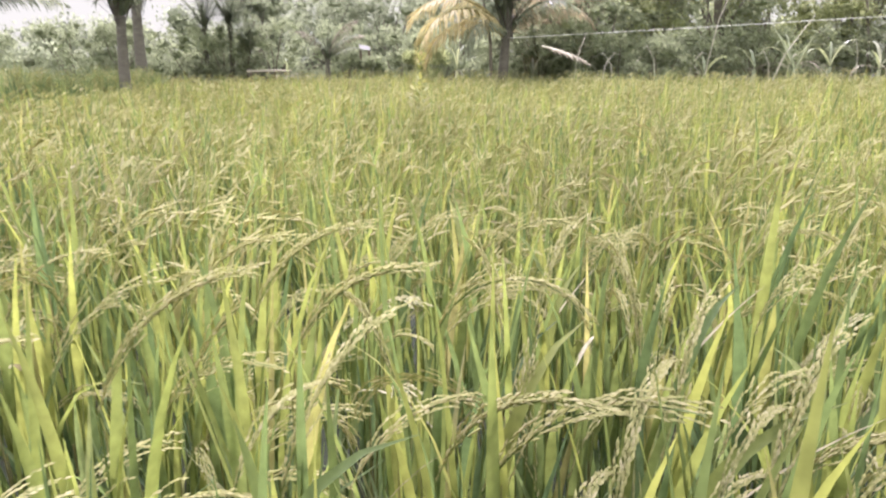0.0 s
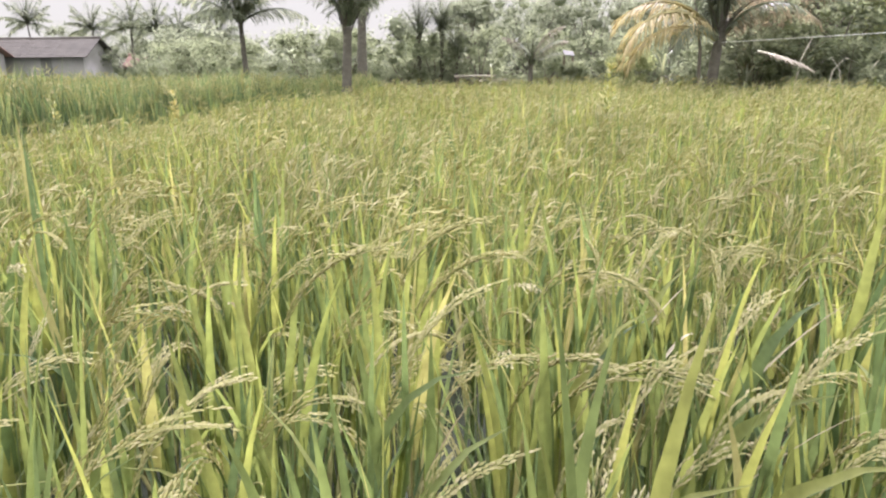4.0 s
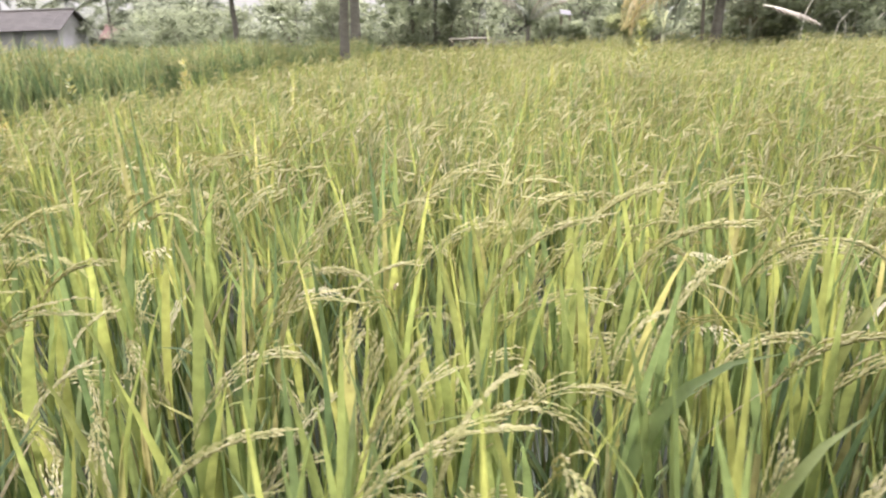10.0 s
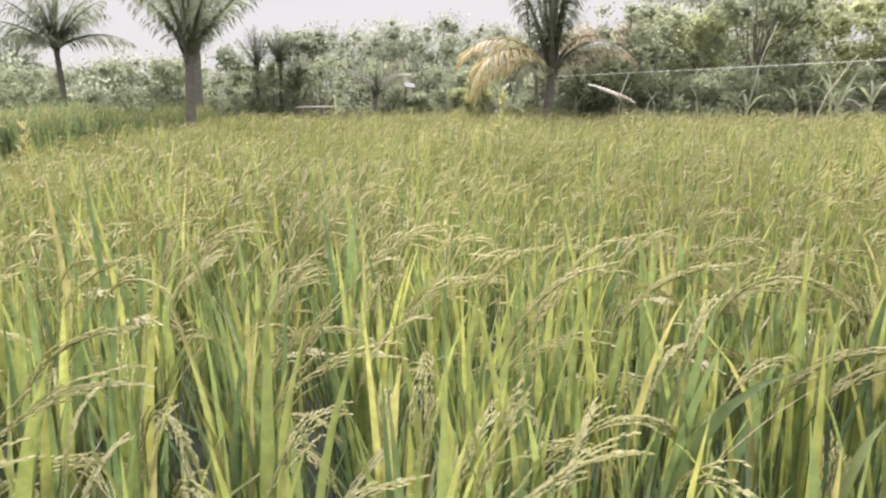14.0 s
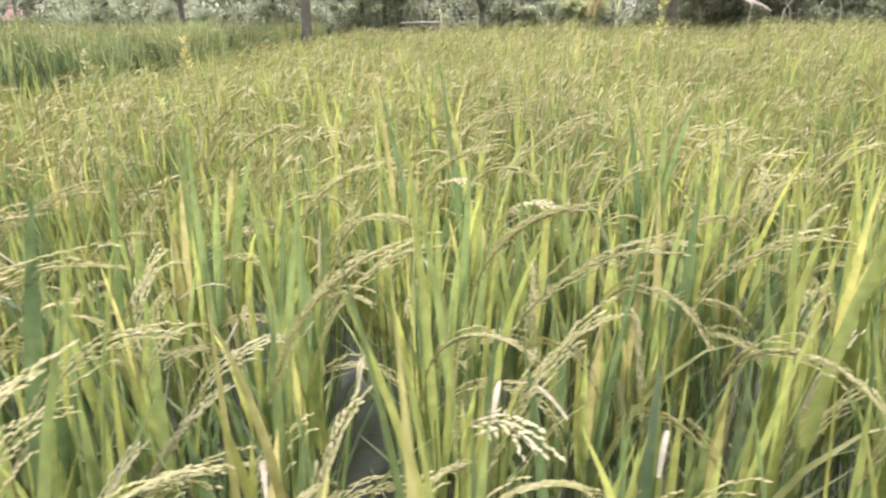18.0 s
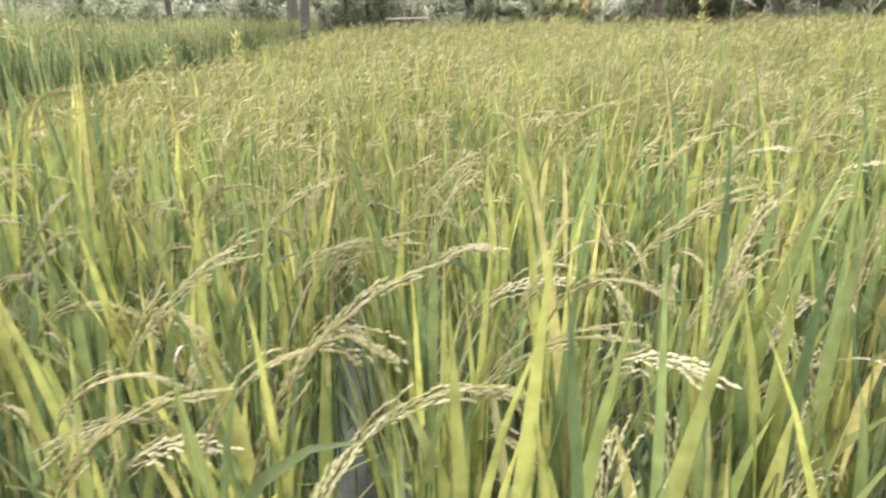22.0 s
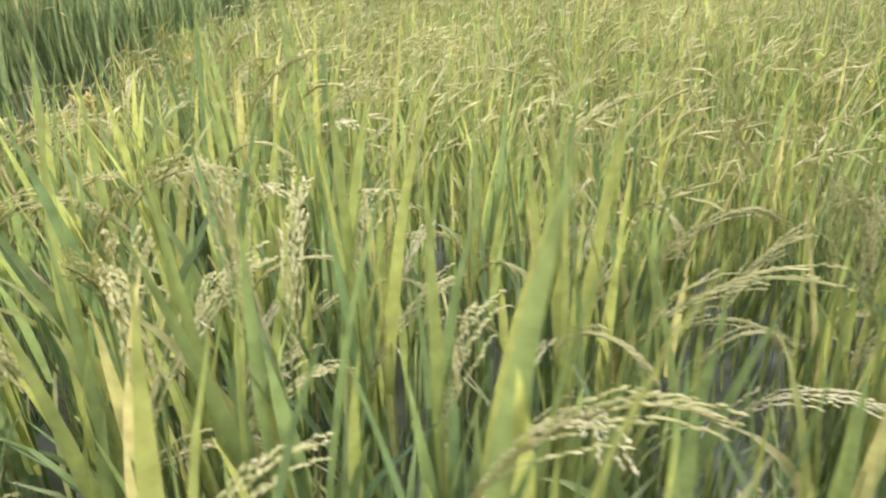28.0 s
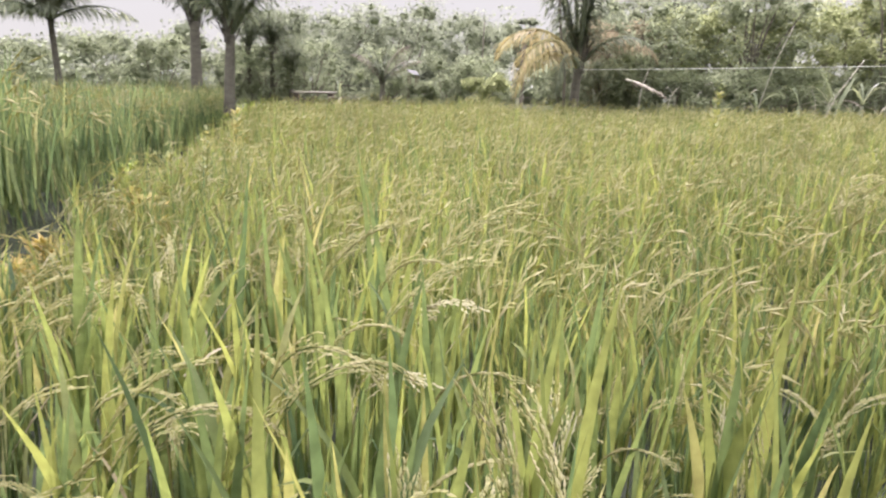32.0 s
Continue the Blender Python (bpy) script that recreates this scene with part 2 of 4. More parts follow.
# ---- mesh helpers ----
def mesh_np(name, verts, tris, mats, slots=None, smooth=False):
    """A mesh from arrays of corners and triangles."""
    me = bpy.data.meshes.new(name)
    verts, tris = np.asarray(verts, np.float32), np.asarray(tris, np.int32)
    me.vertices.add(len(verts))
    me.vertices.foreach_set("co", verts.ravel())
    me.loops.add(tris.size)
    me.loops.foreach_set("vertex_index", tris.ravel())
    me.polygons.add(len(tris))
    me.polygons.foreach_set("loop_start", np.arange(0, tris.size, 3, dtype=np.int32))
    for m in mats:
        me.materials.append(m)
    if slots is not None:
        me.polygons.foreach_set("material_index", np.asarray(slots, np.int32))
    me.polygons.foreach_set("use_smooth", np.full(len(tris), smooth))
    me.update(calc_edges=True)
    return me


def part(name, me, parent, label="", m=None):
    """A mesh as one part of a thing."""
    ob = new(name, me)
    ob.parent = parent
    if m is not None:
        ob.matrix_basis = m
    return tagged(ob, label)


def thing(name, label, category, at=(0, 0, 0), turn=0.0, group="", kind=""):
    ob = new(name)
    ob.empty_display_size = 0.1
    ob.matrix_basis = pose(*at, 0, 0, turn)
    return tagged(ob, label, category, group, kind)


def merge(pieces):
    """Joins (verts, tris, slot) pieces into one set of arrays."""
    vs, ts, ss, k = [], [], [], 0
    for v, t, s in pieces:
        vs.append(v)
        ts.append(t + k)
        ss.append(np.full(len(t), s))
        k += len(v)
    return np.concatenate(vs), np.concatenate(ts), np.concatenate(ss)


def blades(base, round_, lean, bend, length, width, seg=3, fold=0.0, twist=None, power=2.0):
    """Grass blades as tapering strips that bow over; fold > 0 gives each one a midrib."""
    n = len(base)
    s = np.linspace(0, 1, seg + 1)
    mid = (s[:-1] + s[1:]) / 2
    a = lean[:, None] + bend[:, None] * mid[None] ** power
    step = (length / seg)[:, None]
    out = np.concatenate([np.zeros((n, 1)), np.cumsum(np.sin(a) * step, 1)], 1)
    up = np.concatenate([np.zeros((n, 1)), np.cumsum(np.cos(a) * step, 1)], 1)
    cr, sr = np.cos(round_)[:, None], np.sin(round_)[:, None]
    spine = np.stack([base[:, :1] + out * cr, base[:, 1:2] + out * sr, base[:, 2:3] + up], 2)
    tw = round_ + np.pi / 2 + (0 if twist is None else twist)
    side = np.stack([np.cos(tw), np.sin(tw), np.zeros(n)], 1)
    shape = np.clip(np.minimum(0.55 + 1.3 * s, 1.0) * (1 - s ** 2.6), 0.03, 1)
    w = width[:, None] * shape[None] / 2
    lft = spine - side[:, None] * w[:, :, None]
    rgt = spine + side[:, None] * w[:, :, None]
    if fold:
        an = np.concatenate([a[:, :1], a], 1)
        nrm = np.stack([-np.cos(an) * cr, -np.cos(an) * sr, np.sin(an)], 2)
        rows = np.stack([lft, spine - nrm * (w * fold)[:, :, None], rgt], 2)
        k = 3
    else:
        rows, k = np.stack([lft, rgt], 2), 2
    verts = rows.reshape(-1, 3)
    q = []
    for i in range(seg):
        for j in range(k - 1):
            p = i * k + j
            q += [(p, p + 1, p + k + 1), (p, p + k + 1, p + k)]
    q = np.array(q)
    tris = (q[None] + (np.arange(n) * (seg + 1) * k)[:, None, None]).reshape(-1, 3)
    return verts, tris


def grains(p, d, length, radius, sides=3):
    """Small pointed bodies: rice grains, or whole drooping branches seen from afar."""
    n = len(p)
    d = d / np.linalg.norm(d, axis=1, keepdims=True)
    ref = np.where(np.abs(d[:, 2:3]) < 0.9, [[0, 0, 1.0]], [[1.0, 0, 0]])
    u = np.cross(d, ref)
    u /= np.linalg.norm(u, axis=1, keepdims=True)
    v = np.cross(d, u)
    ring = []
    for i in range(sides):
        a = 2 * np.pi * i / sides
        ring.append(p + d * (length * 0.45)[:, None] + (u * math.cos(a) + v * math.sin(a)) * radius[:, None])
    verts = np.stack([p, p + d * length[:, None], *ring], 1).reshape(-1, 3)
    q = []
    for i in range(sides):
        a, b = 2 + i, 2 + (i + 1) % sides
        q += [(0, b, a), (1, a, b)]
    tris = (np.array(q)[None] + (np.arange(n) * (sides + 2))[:, None, None]).reshape(-1, 3)
    return verts, tris


def tube(path, radii, sides=6, cap=True):
    """A tapering tube along a path."""
    path, radii = np.asarray(path, float), np.asarray(radii, float)
    d = np.gradient(path, axis=0)
    d /= np.linalg.norm(d, axis=1, keepdims=True)
    ref = np.array([0, 0, 1.0]) if abs(d[0, 2]) < 0.9 else np.array([1.0, 0, 0])
    u = np.cross(d, ref)
    u /= np.linalg.norm(u, axis=1, keepdims=True)
    v = np.cross(d, u)
    a = np.arange(sides) * 2 * np.pi / sides
    ring = path[:, None] + (u[:, None] * np.cos(a)[None, :, None] + v[:, None] * np.sin(a)[None, :, None]) * radii[:, None, None]
    verts = ring.reshape(-1, 3)
    q = []
    for i in range(len(path) - 1):
        for j in range(sides):
            p, r = i * sides + j, i * sides + (j + 1) % sides
            q += [(p, p + sides, r + sides), (p, r + sides, r)]
    if cap:
        verts = np.concatenate([verts, path[-1:]])
        k, e = (len(path) - 1) * sides, len(verts) - 1
        q += [(k + (j + 1) % sides, k + j, e) for j in range(sides)]
    return verts, np.array(q)


def box(x0, y0, z0, x1, y1, z1, b=0.01):
    """A block with chamfered upright and level edges, as arrays."""
    bm = bmesh.new()
    bmesh.ops.create_cube(bm, size=1, matrix=Matrix.LocRotScale(((x0 + x1) / 2, (y0 + y1) / 2, (z0 + z1) / 2), None, (x1 - x0, y1 - y0, z1 - z0)))
    if b:
        bmesh.ops.bevel(bm, geom=bm.edges[:], offset=b, segments=1, affect="EDGES")
    bmesh.ops.triangulate(bm, faces=bm.faces[:])
    bm.verts.index_update()
    v, t = np.array([x.co[:] for x in bm.verts]), np.array([[x.index for x in f.verts] for f in bm.faces])
    bm.free()
    return v, t


def spread(v, t, at, turn, size, slots=None):
    """One plant's arrays, repeated at many places with a turn and a size each."""
    n, k = len(at), len(v)
    c, s = np.cos(turn)[:, None], np.sin(turn)[:, None]
    w = v[None] * size[:, None, None]
    x, y = w[..., 0] * c - w[..., 1] * s, w[..., 0] * s + w[..., 1] * c
    out = np.stack([x + at[:, :1], y + at[:, 1:2], w[..., 2] + at[:, 2:3]], 2).reshape(-1, 3)
    return out, (t[None] + (np.arange(n) * k)[:, None, None]).reshape(-1, 3), None if slots is None else np.tile(slots, n)

# ---- ground ----
def bund_x(y):
    """The line of the bank between the two fields."""
    y = np.clip(y, -6, 18)
    return -1.02 + 0.141 * y + 0.0037 * y * y


def edge_size(p):
    """Plants stay shorter beside the bank."""
    return 0.86 + 0.14 * np.clip((p[:, 0] - bund_x(p[:, 1])) / 0.8, 0, 1)


def swell(p):
    """The crop stands a little higher and lower from patch to patch."""
    x, y = p[:, 0], p[:, 1]
    return 1 + 0.035 * np.sin(2.1 * x + 0.7 * y) + 0.035 * np.sin(1.3 * y - 2.6 * x + 1.0) + 0.025 * np.sin(4.7 * y + 1.9 * x)


def far_edge(x):
    """Where the crop ends before the hedge."""
    return np.interp(x, [7, 10, 12, 15, 20, 30], [15.3, 13.8, 12.4, 11.2, 9.6, 7.0])


def terrace_z(y):
    """The ground of the raised field, falling towards the trees."""
    return np.interp(y, [-3, 3, 5, 7, 9.5, 12, 18], [0.42, 0.38, 0.33, 0.26, 0.17, 0.08, 0.04])


def front_y(x):
    """Where the crop begins on the side of the footpath."""
    return np.interp(x, [-1.2, 0.1, 0.45, 0.9, 1.35, 2.2, 4.6, 7, 30], [0.45, 0.36, -0.02, -0.4, -0.82, -0.76, -0.9, -1.4, -6])


gx = np.unique(np.concatenate([np.linspace(-400, -40, 10), np.linspace(-40, 50, 121), np.linspace(50, 400, 10)]))
gy = np.unique(np.concatenate([np.linspace(-200, -10, 8), np.linspace(-10, 60, 101), np.linspace(60, 900, 12)]))
X, Y = np.meshgrid(gx, gy)
terrace = 1 / (1 + np.exp((X - bund_x(Y) + 0.32) / 0.07))
terrace = np.where(Y > 17.5, 0.5 * np.clip((Y - 17.5), 0, 1) + terrace * np.clip(18.5 - Y, 0, 1), terrace)
beyond = np.clip((Y - far_edge(X)) / 0.8, 0, 1)
path_rise = np.clip((front_y(X) - 0.6 - Y) / 0.4, 0, 1) * (X > bund_x(Y))
rough = np.array([[noise.noise((a * 0.9, b * 0.9, 3.1)) for a in gx] for b in gy])
Z = (terrace_z(Y) + 0.02) * terrace + np.maximum(0.32 * beyond * (X > bund_x(Y)), 0.10 * path_rise) + rough * 0.035
k = len(gx)
cell = (np.arange(len(gy) - 1)[:, None] * k + np.arange(k - 1)[None]).ravel()
gt = np.concatenate([np.stack([cell, cell + 1, cell + k + 1], 1), np.stack([cell, cell + k + 1, cell + k], 1)])
ground = new("ground", mesh_np("ground", np.stack([X.ravel(), Y.ravel(), Z.ravel()], 1), gt, [MUD], smooth=True))
tagged(ground, "wet paddy mud between the rice rows, darkened for shade", "ground", kind="structure")

# the bank between the fields, an earthen ridge with crumbling sides
by = np.linspace(-5, 17.5, 91)
prof = np.array([(-0.34, 0.30), (-0.24, 0.47), (-0.12, 0.55), (0.0, 0.53), (0.1, 0.42), (0.18, 0.2), (0.22, -0.05)])
rows = []
for yy in by:
    for dx, dz in prof:
        rows.append((float(bund_x(yy)) - 0.12 + dx + 0.04 * noise.noise((yy * 2.3, dx * 9, 0)), yy, dz * (0.2 + 1.25 * float(terrace_z(yy))) + 0.05 * noise.noise((yy * 3.1, dx * 7, 5))))
k = len(prof)
cell = (np.arange(len(by) - 1)[:, None] * k + np.arange(k - 1)[None]).ravel()
bt = np.concatenate([np.stack([cell, cell + 1, cell + k + 1], 1), np.stack([cell, cell + k + 1, cell + k], 1)])
bank = new("bank", mesh_np("bank", np.array(rows), bt, [EARTH], smooth=True))
tagged(bank, "low earthen bank between two rice fields, overgrown with grass", "bank", kind="structure")

rng = np.random.default_rng(7)
R = rng.random


# ---- rice ----
def panicle_arrays(seed, fine=True, parts=10):
    """A ripening ear: an arched stem with branches pressed along it, set with grains."""
    g = np.random.default_rng(seed)
    long_, lean, bend = g.uniform(0.22, 0.31), g.uniform(0.05, 0.55), g.uniform(0.35, 2.45)
    n = 14
    s = np.linspace(0, 1, n)
    a = lean + bend * s ** 1.3
    pts = np.zeros((n, 3))
    for i in range(1, n):
        pts[i] = pts[i - 1] + np.array([math.sin(a[i]), 0, math.cos(a[i])]) * long_ / (n - 1)
    pieces = []
    P, D, L, W = [], [], [], []
    if fine:
        v, t = tube(pts, np.linspace(0.0016, 0.0007, n), 3)
        pieces.append((v, t, 0))
        open_ = g.uniform(0.2, 0.85)
        for i in range(12):
            f = 0.04 + 0.86 * i / 11
            j = min(int(f * (n - 1)), n - 1)
            p, off = pts[j].copy(), g.uniform(-0.38, 0.22) * open_
            out = g.uniform(0.06, 0.42) * open_ * (1 if i % 2 else -1)
            bl = min(0.135, long_ * (1.12 - f)) * g.uniform(0.75, 1.15)
            m = max(int(bl / 0.0082), 4)
            for q in range(m):
                e = min(float(np.interp(f + 0.9 * q / m * bl / long_, s, a)) + off * (1 - 0.3 * q / m) + 0.12 * q / m, 2.9)
                w = out * (1 - 0.5 * q / m)
                d = np.array([math.sin(e) * math.cos(w), math.sin(w) * 0.9, math.cos(e)])
                k = g.normal(0, 0.11, 3)
                P.append(p + k * 0.004)
                D.append(d + k)
                L.append(g.uniform(0.0120, 0.0148))
                W.append(g.uniform(0.0018, 0.0023))
                p = p + d * bl / m
    else:
        for i in range(parts):
            f = 0.05 + 0.85 * i / max(parts - 1, 1)
            j = min(int(f * (n - 1)), n - 1)
            e, w = a[j] + g.uniform(0.0, 0.3), g.uniform(-0.35, 0.35)
            P.append(pts[j] + g.normal(0, 0.003, 3))
            D.append(np.array([math.sin(e) * math.cos(w), math.sin(w), math.cos(e)]))
            L.append(g.uniform(0.06, 0.085) * (10 / parts) ** 0.35)
            W.append(g.uniform(0.0030, 0.0044) * (10 / parts) ** 0.35)
    v, t = grains(np.array(P), np.array(D), np.array(L), np.array(W))
    pieces.append((v, t, 1 if fine else 0))
    return merge(pieces)


def plant_arrays(seed, count, ears, seg, height=1.0, parts=10, broad=1.0):
    """A hill of rice, drawn coarsely: leaves in slot 0, ears in slot 1."""
    g = np.random.default_rng(seed)
    n = count
    b = np.stack([g.normal(0, 0.045, n), g.normal(0, 0.045, n), g.uniform(0.05, 0.62, n)], 1)
    tall = np.where(g.random(n) < 0.10, g.uniform(1.04, 1.18, n), g.uniform(0.68, 1.02, n))
    v, t = blades(b, g.uniform(0, 6.283, n), g.uniform(0.01, 0.26, n), g.uniform(0.0, 0.5, n), np.clip(tall - b[:, 2], 0.22, 0.66), g.uniform(0.011, 0.019, n) * broad, seg, 0, g.uniform(-1.0, 1.0, n))
    v[:, 2] *= height
    pieces = [(v, t, 0)]
    for i in range(ears):
        pv, pt, _ = panicle_arrays(seed * 50 + i, False, parts)
        w = g.normal(-0.1, 1.0)
        c, s = math.cos(w), math.sin(w)
        pv = np.stack([pv[:, 0] * c - pv[:, 1] * s, pv[:, 0] * s + pv[:, 1] * c, pv[:, 2]], 1)
        o = np.array([g.normal(0.0, 0.06), g.normal(0, 0.06), g.uniform(0.60, 0.84) * height])
        pieces.append((pv + o, pt, 1))
    return merge(pieces)


def hills(x0, x1, y0, y1, gap, wobble=0.05):
    """Planting places in rows."""
    xs, ys = np.meshgrid(np.arange(x0, x1, gap), np.arange(y0, y1, gap))
    p = np.stack([xs.ravel(), ys.ravel()], 1)
    return p + rng.normal(0, wobble, p.shape)


# prototypes of the near plants: every blade and every ear a part of its own
EAR_MESH, PALE_EAR = [], []
for i in range(14):
    v, t, s = panicle_arrays(300 + i)
    EAR_MESH.append(mesh_np("panicle", v, t, [RICE_STALK, RICE_GRAIN], s))
for i in range(3):
    v, t, s = panicle_arrays(340 + i)
    PALE_EAR.append(mesh_np("bleached_panicle", v, t, [DRY_LEAF, PALE_GRAIN], s))


def rice_plant(seed):
    """One hill of rice with its stalks, a tuft of lower leaves, upright blades and drooping ears."""
    g = np.random.default_rng(seed)
    ob = thing("rice_plant", "ripening rice plant with yellow-green blades and drooping pale ears", "rice plant", group="rice plants of the near rows")
    culms = []
    tips = []
    for i in range(11):
        a, r = g.uniform(0, 6.283), g.uniform(0.005, 0.05)
        foot = np.array([math.cos(a) * r, math.sin(a) * r, -0.02])
        tip = foot + np.array([math.cos(a) * g.uniform(0.0, 0.07) + 0.012, math.sin(a) * g.uniform(0.0, 0.07), g.uniform(0.58, 0.84)])
        mid = (foot + tip) / 2 + np.array([math.cos(a), math.sin(a), 0]) * 0.012
        v, t = tube([foot, mid, tip], [0.0032, 0.0026, 0.0014], 4)
        culms.append((v, t, 0))
        tips.append(tip)
    v, t, s = merge(culms)
    part("straw", mesh_np("straw", v, t, [RICE_STALK]), ob, "bundle of thin green straw stalks")
    n = 19
    b = np.stack([g.normal(0, 0.045, n), g.normal(0, 0.040, n), g.uniform(0.0, 0.36, n)], 1)
    v, t = blades(b, g.uniform(0, 6.283, n), g.uniform(0.02, 0.36, n), g.uniform(0.0, 0.8, n), g.uniform(0.26, 0.50, n), g.uniform(0.013, 0.023, n), 4, 0.25, g.uniform(-0.8, 0.8, n))
    # shade put into the lower leaves through the darker terrace green
    part("leaf_tuft", mesh_np("leaf_tuft", v, t, [GREEN_RICE]), ob, "tuft of lower leaves, darker green standing for shade")
    for i in range(15):
        tip = tips[i % 11]
        b = np.array([[tip[0] * 0.8, tip[1] * 0.8, tip[2] * g.uniform(0.52, 0.88)]])
        a = np.array([g.uniform(0, 6.283)])
        tall = g.uniform(0.98, 1.13) if i < 3 else g.uniform(0.72, 1.0)
        if i == 0 and seed % 3 == 0:
            le, mat, ln, wd = g.uniform(0.5, 1.0), DRY_LEAF, g.uniform(0.2, 0.3), 0.008
        else:
            le, mat, ln, wd = g.uniform(0.01, 0.19), RICE_LEAF, min(max(tall - b[0, 2], 0.26), 0.62), g.uniform(0.016, 0.030)
        v, t = blades(b, a, np.array([le]), np.array([g.uniform(0.0, 0.35) if g.random() < 0.84 else g.uniform(0.8, 1.6)]), np.array([ln]), np.array([wd]), 6, 0.3, np.array([g.uniform(-1.0, 1.0)]))
        part("leaf_blade", mesh_np("leaf_blade", v, t, [mat], smooth=True), ob)
    for i in range(3):
        tip = tips[i * 3]
        pale = i == 2 and seed % 4 == 3
        me = PALE_EAR[g.integers(3)] if pale else EAR_MESH[g.integers(14)]
        m = pose(*tip, 0, 0, math.degrees(g.normal(-0.1, 0.95))) @ Matrix.Diagonal((*[g.uniform(0.8, 1.12)] * 3, 1))
        part("panicle", me, ob, "bleached empty ear" if pale else "", m)
    return ob


protos = [rice_plant(900 + i) for i in range(9)]
near = hills(-0.9, 7.3, -1.0, 2.8, 0.245, 0.04)
fy, bx = front_y(near[:, 0]), bund_x(near[:, 1])


def near_end(x):
    """How far the near rows reach."""
    return front_y(x) + np.interp(x, [-1, 0, 2, 4.5, 6, 7.3], [2.1, 1.95, 1.6, 1.6, 1.1, 0.6])


near = near[(near[:, 1] > fy) & (near[:, 1] < near_end(near[:, 0])) & (near[:, 0] > bx)]
used = set()
for i, (x, y) in enumerate(near):
    j = int(R() * 9)
    m = pose(x, y, 0.0, 0, 0, float(rng.normal(0, 28))) @ Matrix.Diagonal((*[(0.93 + 0.17 * float(R())) * float((edge_size(np.array([[x, y]])) * swell(np.array([[x, y]])))[0])] * 3, 1))
    if j not in used:
        used.add(j)
        protos[j].matrix_basis = m
    else:
        c = copy_thing(protos[j], m)
        c.scale = m.to_scale()

# the rest of the crop
field_pieces = []
mid_protos = [plant_arrays(1200 + i, 36, 7, 3, 1.0, 6) for i in range(10)]
far_protos = [plant_arrays(1300 + i, 17, 10, 2, 1.0, 2, 1.2) for i in range(10)]


def sow(pieces, protos_, pts, z, low=0.92, high=1.1, turn=0.6):
    pick = rng.integers(0, len(protos_), len(pts))
    for i, (v, t, s) in enumerate(protos_):
        p = pts[pick == i]
        if len(p):
            at = np.concatenate([p, (z(p[:, 1]) if callable(z) else np.full(len(p), z))[:, None]], 1)
            a, b, c = spread(v, t, at, rng.normal(0, turn, len(p)), rng.uniform(low, high, len(p)) * swell(p) * edge_size(p) ** (0 if callable(z) else 1), s)
            pieces.append((a, b, c))


def join(pieces):
    vs, ts, ss, k = [], [], [], 0
    for v, t, s in pieces:
        vs.append(v)
        ts.append(t + k)
        ss.append(s)
        k += len(v)
    return np.concatenate(vs), np.concatenate(ts), np.concatenate(ss)


p = hills(-1.2, 15, -2.0, 5.6, 0.225, 0.045)
p = p[(p[:, 1] > front_y(p[:, 0])) & (p[:, 0] > bund_x(p[:, 1]) + 0.02) & ((p[:, 1] > near_end(p[:, 0])) | (p[:, 0] > 7.3))]
sow(field_pieces, mid_protos, p[(p[:, 0] - 2) < 1.62 * (p[:, 1] + 2.2)], 0.0, 0.86, 1.0)
p = np.concatenate([hills(-1.5, 34, 5.6, 9.8, 0.245, 0.06), hills(-1.5, 34, 9.9, 15.3, 0.275, 0.07)])
p = p[(p[:, 1] < far_edge(p[:, 0])) & (p[:, 0] > bund_x(p[:, 1]) + 0.1) & ((p[:, 0] - 2) < 1.62 * (p[:, 1] + 2.2))]
sow(field_pieces, far_protos, p, 0.0, 0.82, 0.96)
v, t, s = join(field_pieces)
crop = new("rice_crop", mesh_np("rice_crop", v, t, [RICE_LEAF, RICE_GRAIN], s))
tagged(crop, "wide stand of ripening rice with yellowish drooping ears", "rice crop", kind="stuff")

# the taller, greener rice on the terrace beyond the bank
edge_protos = [plant_arrays(1400 + i, 35, 7, 3, 1.0, 4, 1.15) for i in range(8)]
back_protos = [plant_arrays(1500 + i, 14, 6, 2, 1.02, 2, 1.3) for i in range(8)]
green_pieces = []
p = hills(-3.0, 1.6, -3.0, 17.4, 0.19, 0.045)
p = p[(p[:, 0] < bund_x(p[:, 1]) - 0.34) & (p[:, 0] > bund_x(p[:, 1]) - 1.25)]
sow(green_pieces, edge_protos, p, terrace_z, 0.92, 1.06, 3.0)
p = hills(-16, 1.0, -1.0, 17.4, 0.28, 0.07)
p = p[(p[:, 0] < bund_x(p[:, 1]) - 1.25) & (p[:, 0] > 1.5 - 1.15 * (p[:, 1] + 3))]
sow(green_pieces, back_protos, p, terrace_z, 0.92, 1.06, 3.0)
v, t, s = join(green_pieces)
green = new("green_rice_crop", mesh_np("green_rice_crop", v, t, [GREEN_RICE, RICE_GRAIN], s))
tagged(green, "taller greener rice standing on the raised terrace", "rice crop", kind="stuff")

# grass and weeds on the bank
n = 5200
yy = rng.uniform(-3, 17, n)
b = np.stack([bund_x(yy) - 0.12 + rng.normal(0.04, 0.11, n), yy, rng.uniform(0.40, 0.52, n) * (0.2 + 1.25 * terrace_z(yy))], 1)
v, t = blades(b, rng.uniform(0, 6.28, n), rng.uniform(0.1, 0.8, n), rng.uniform(0.2, 1.2, n), rng.uniform(0.10, 0.27, n), rng.uniform(0.004, 0.009, n), 3, 0, rng.uniform(-1, 1, n))
tagged(new("bank_grass", mesh_np("bank_grass", v, t, [GRASS_LEAF])), "yellow-green grass tufts growing along the bank", "grass", kind="stuff")

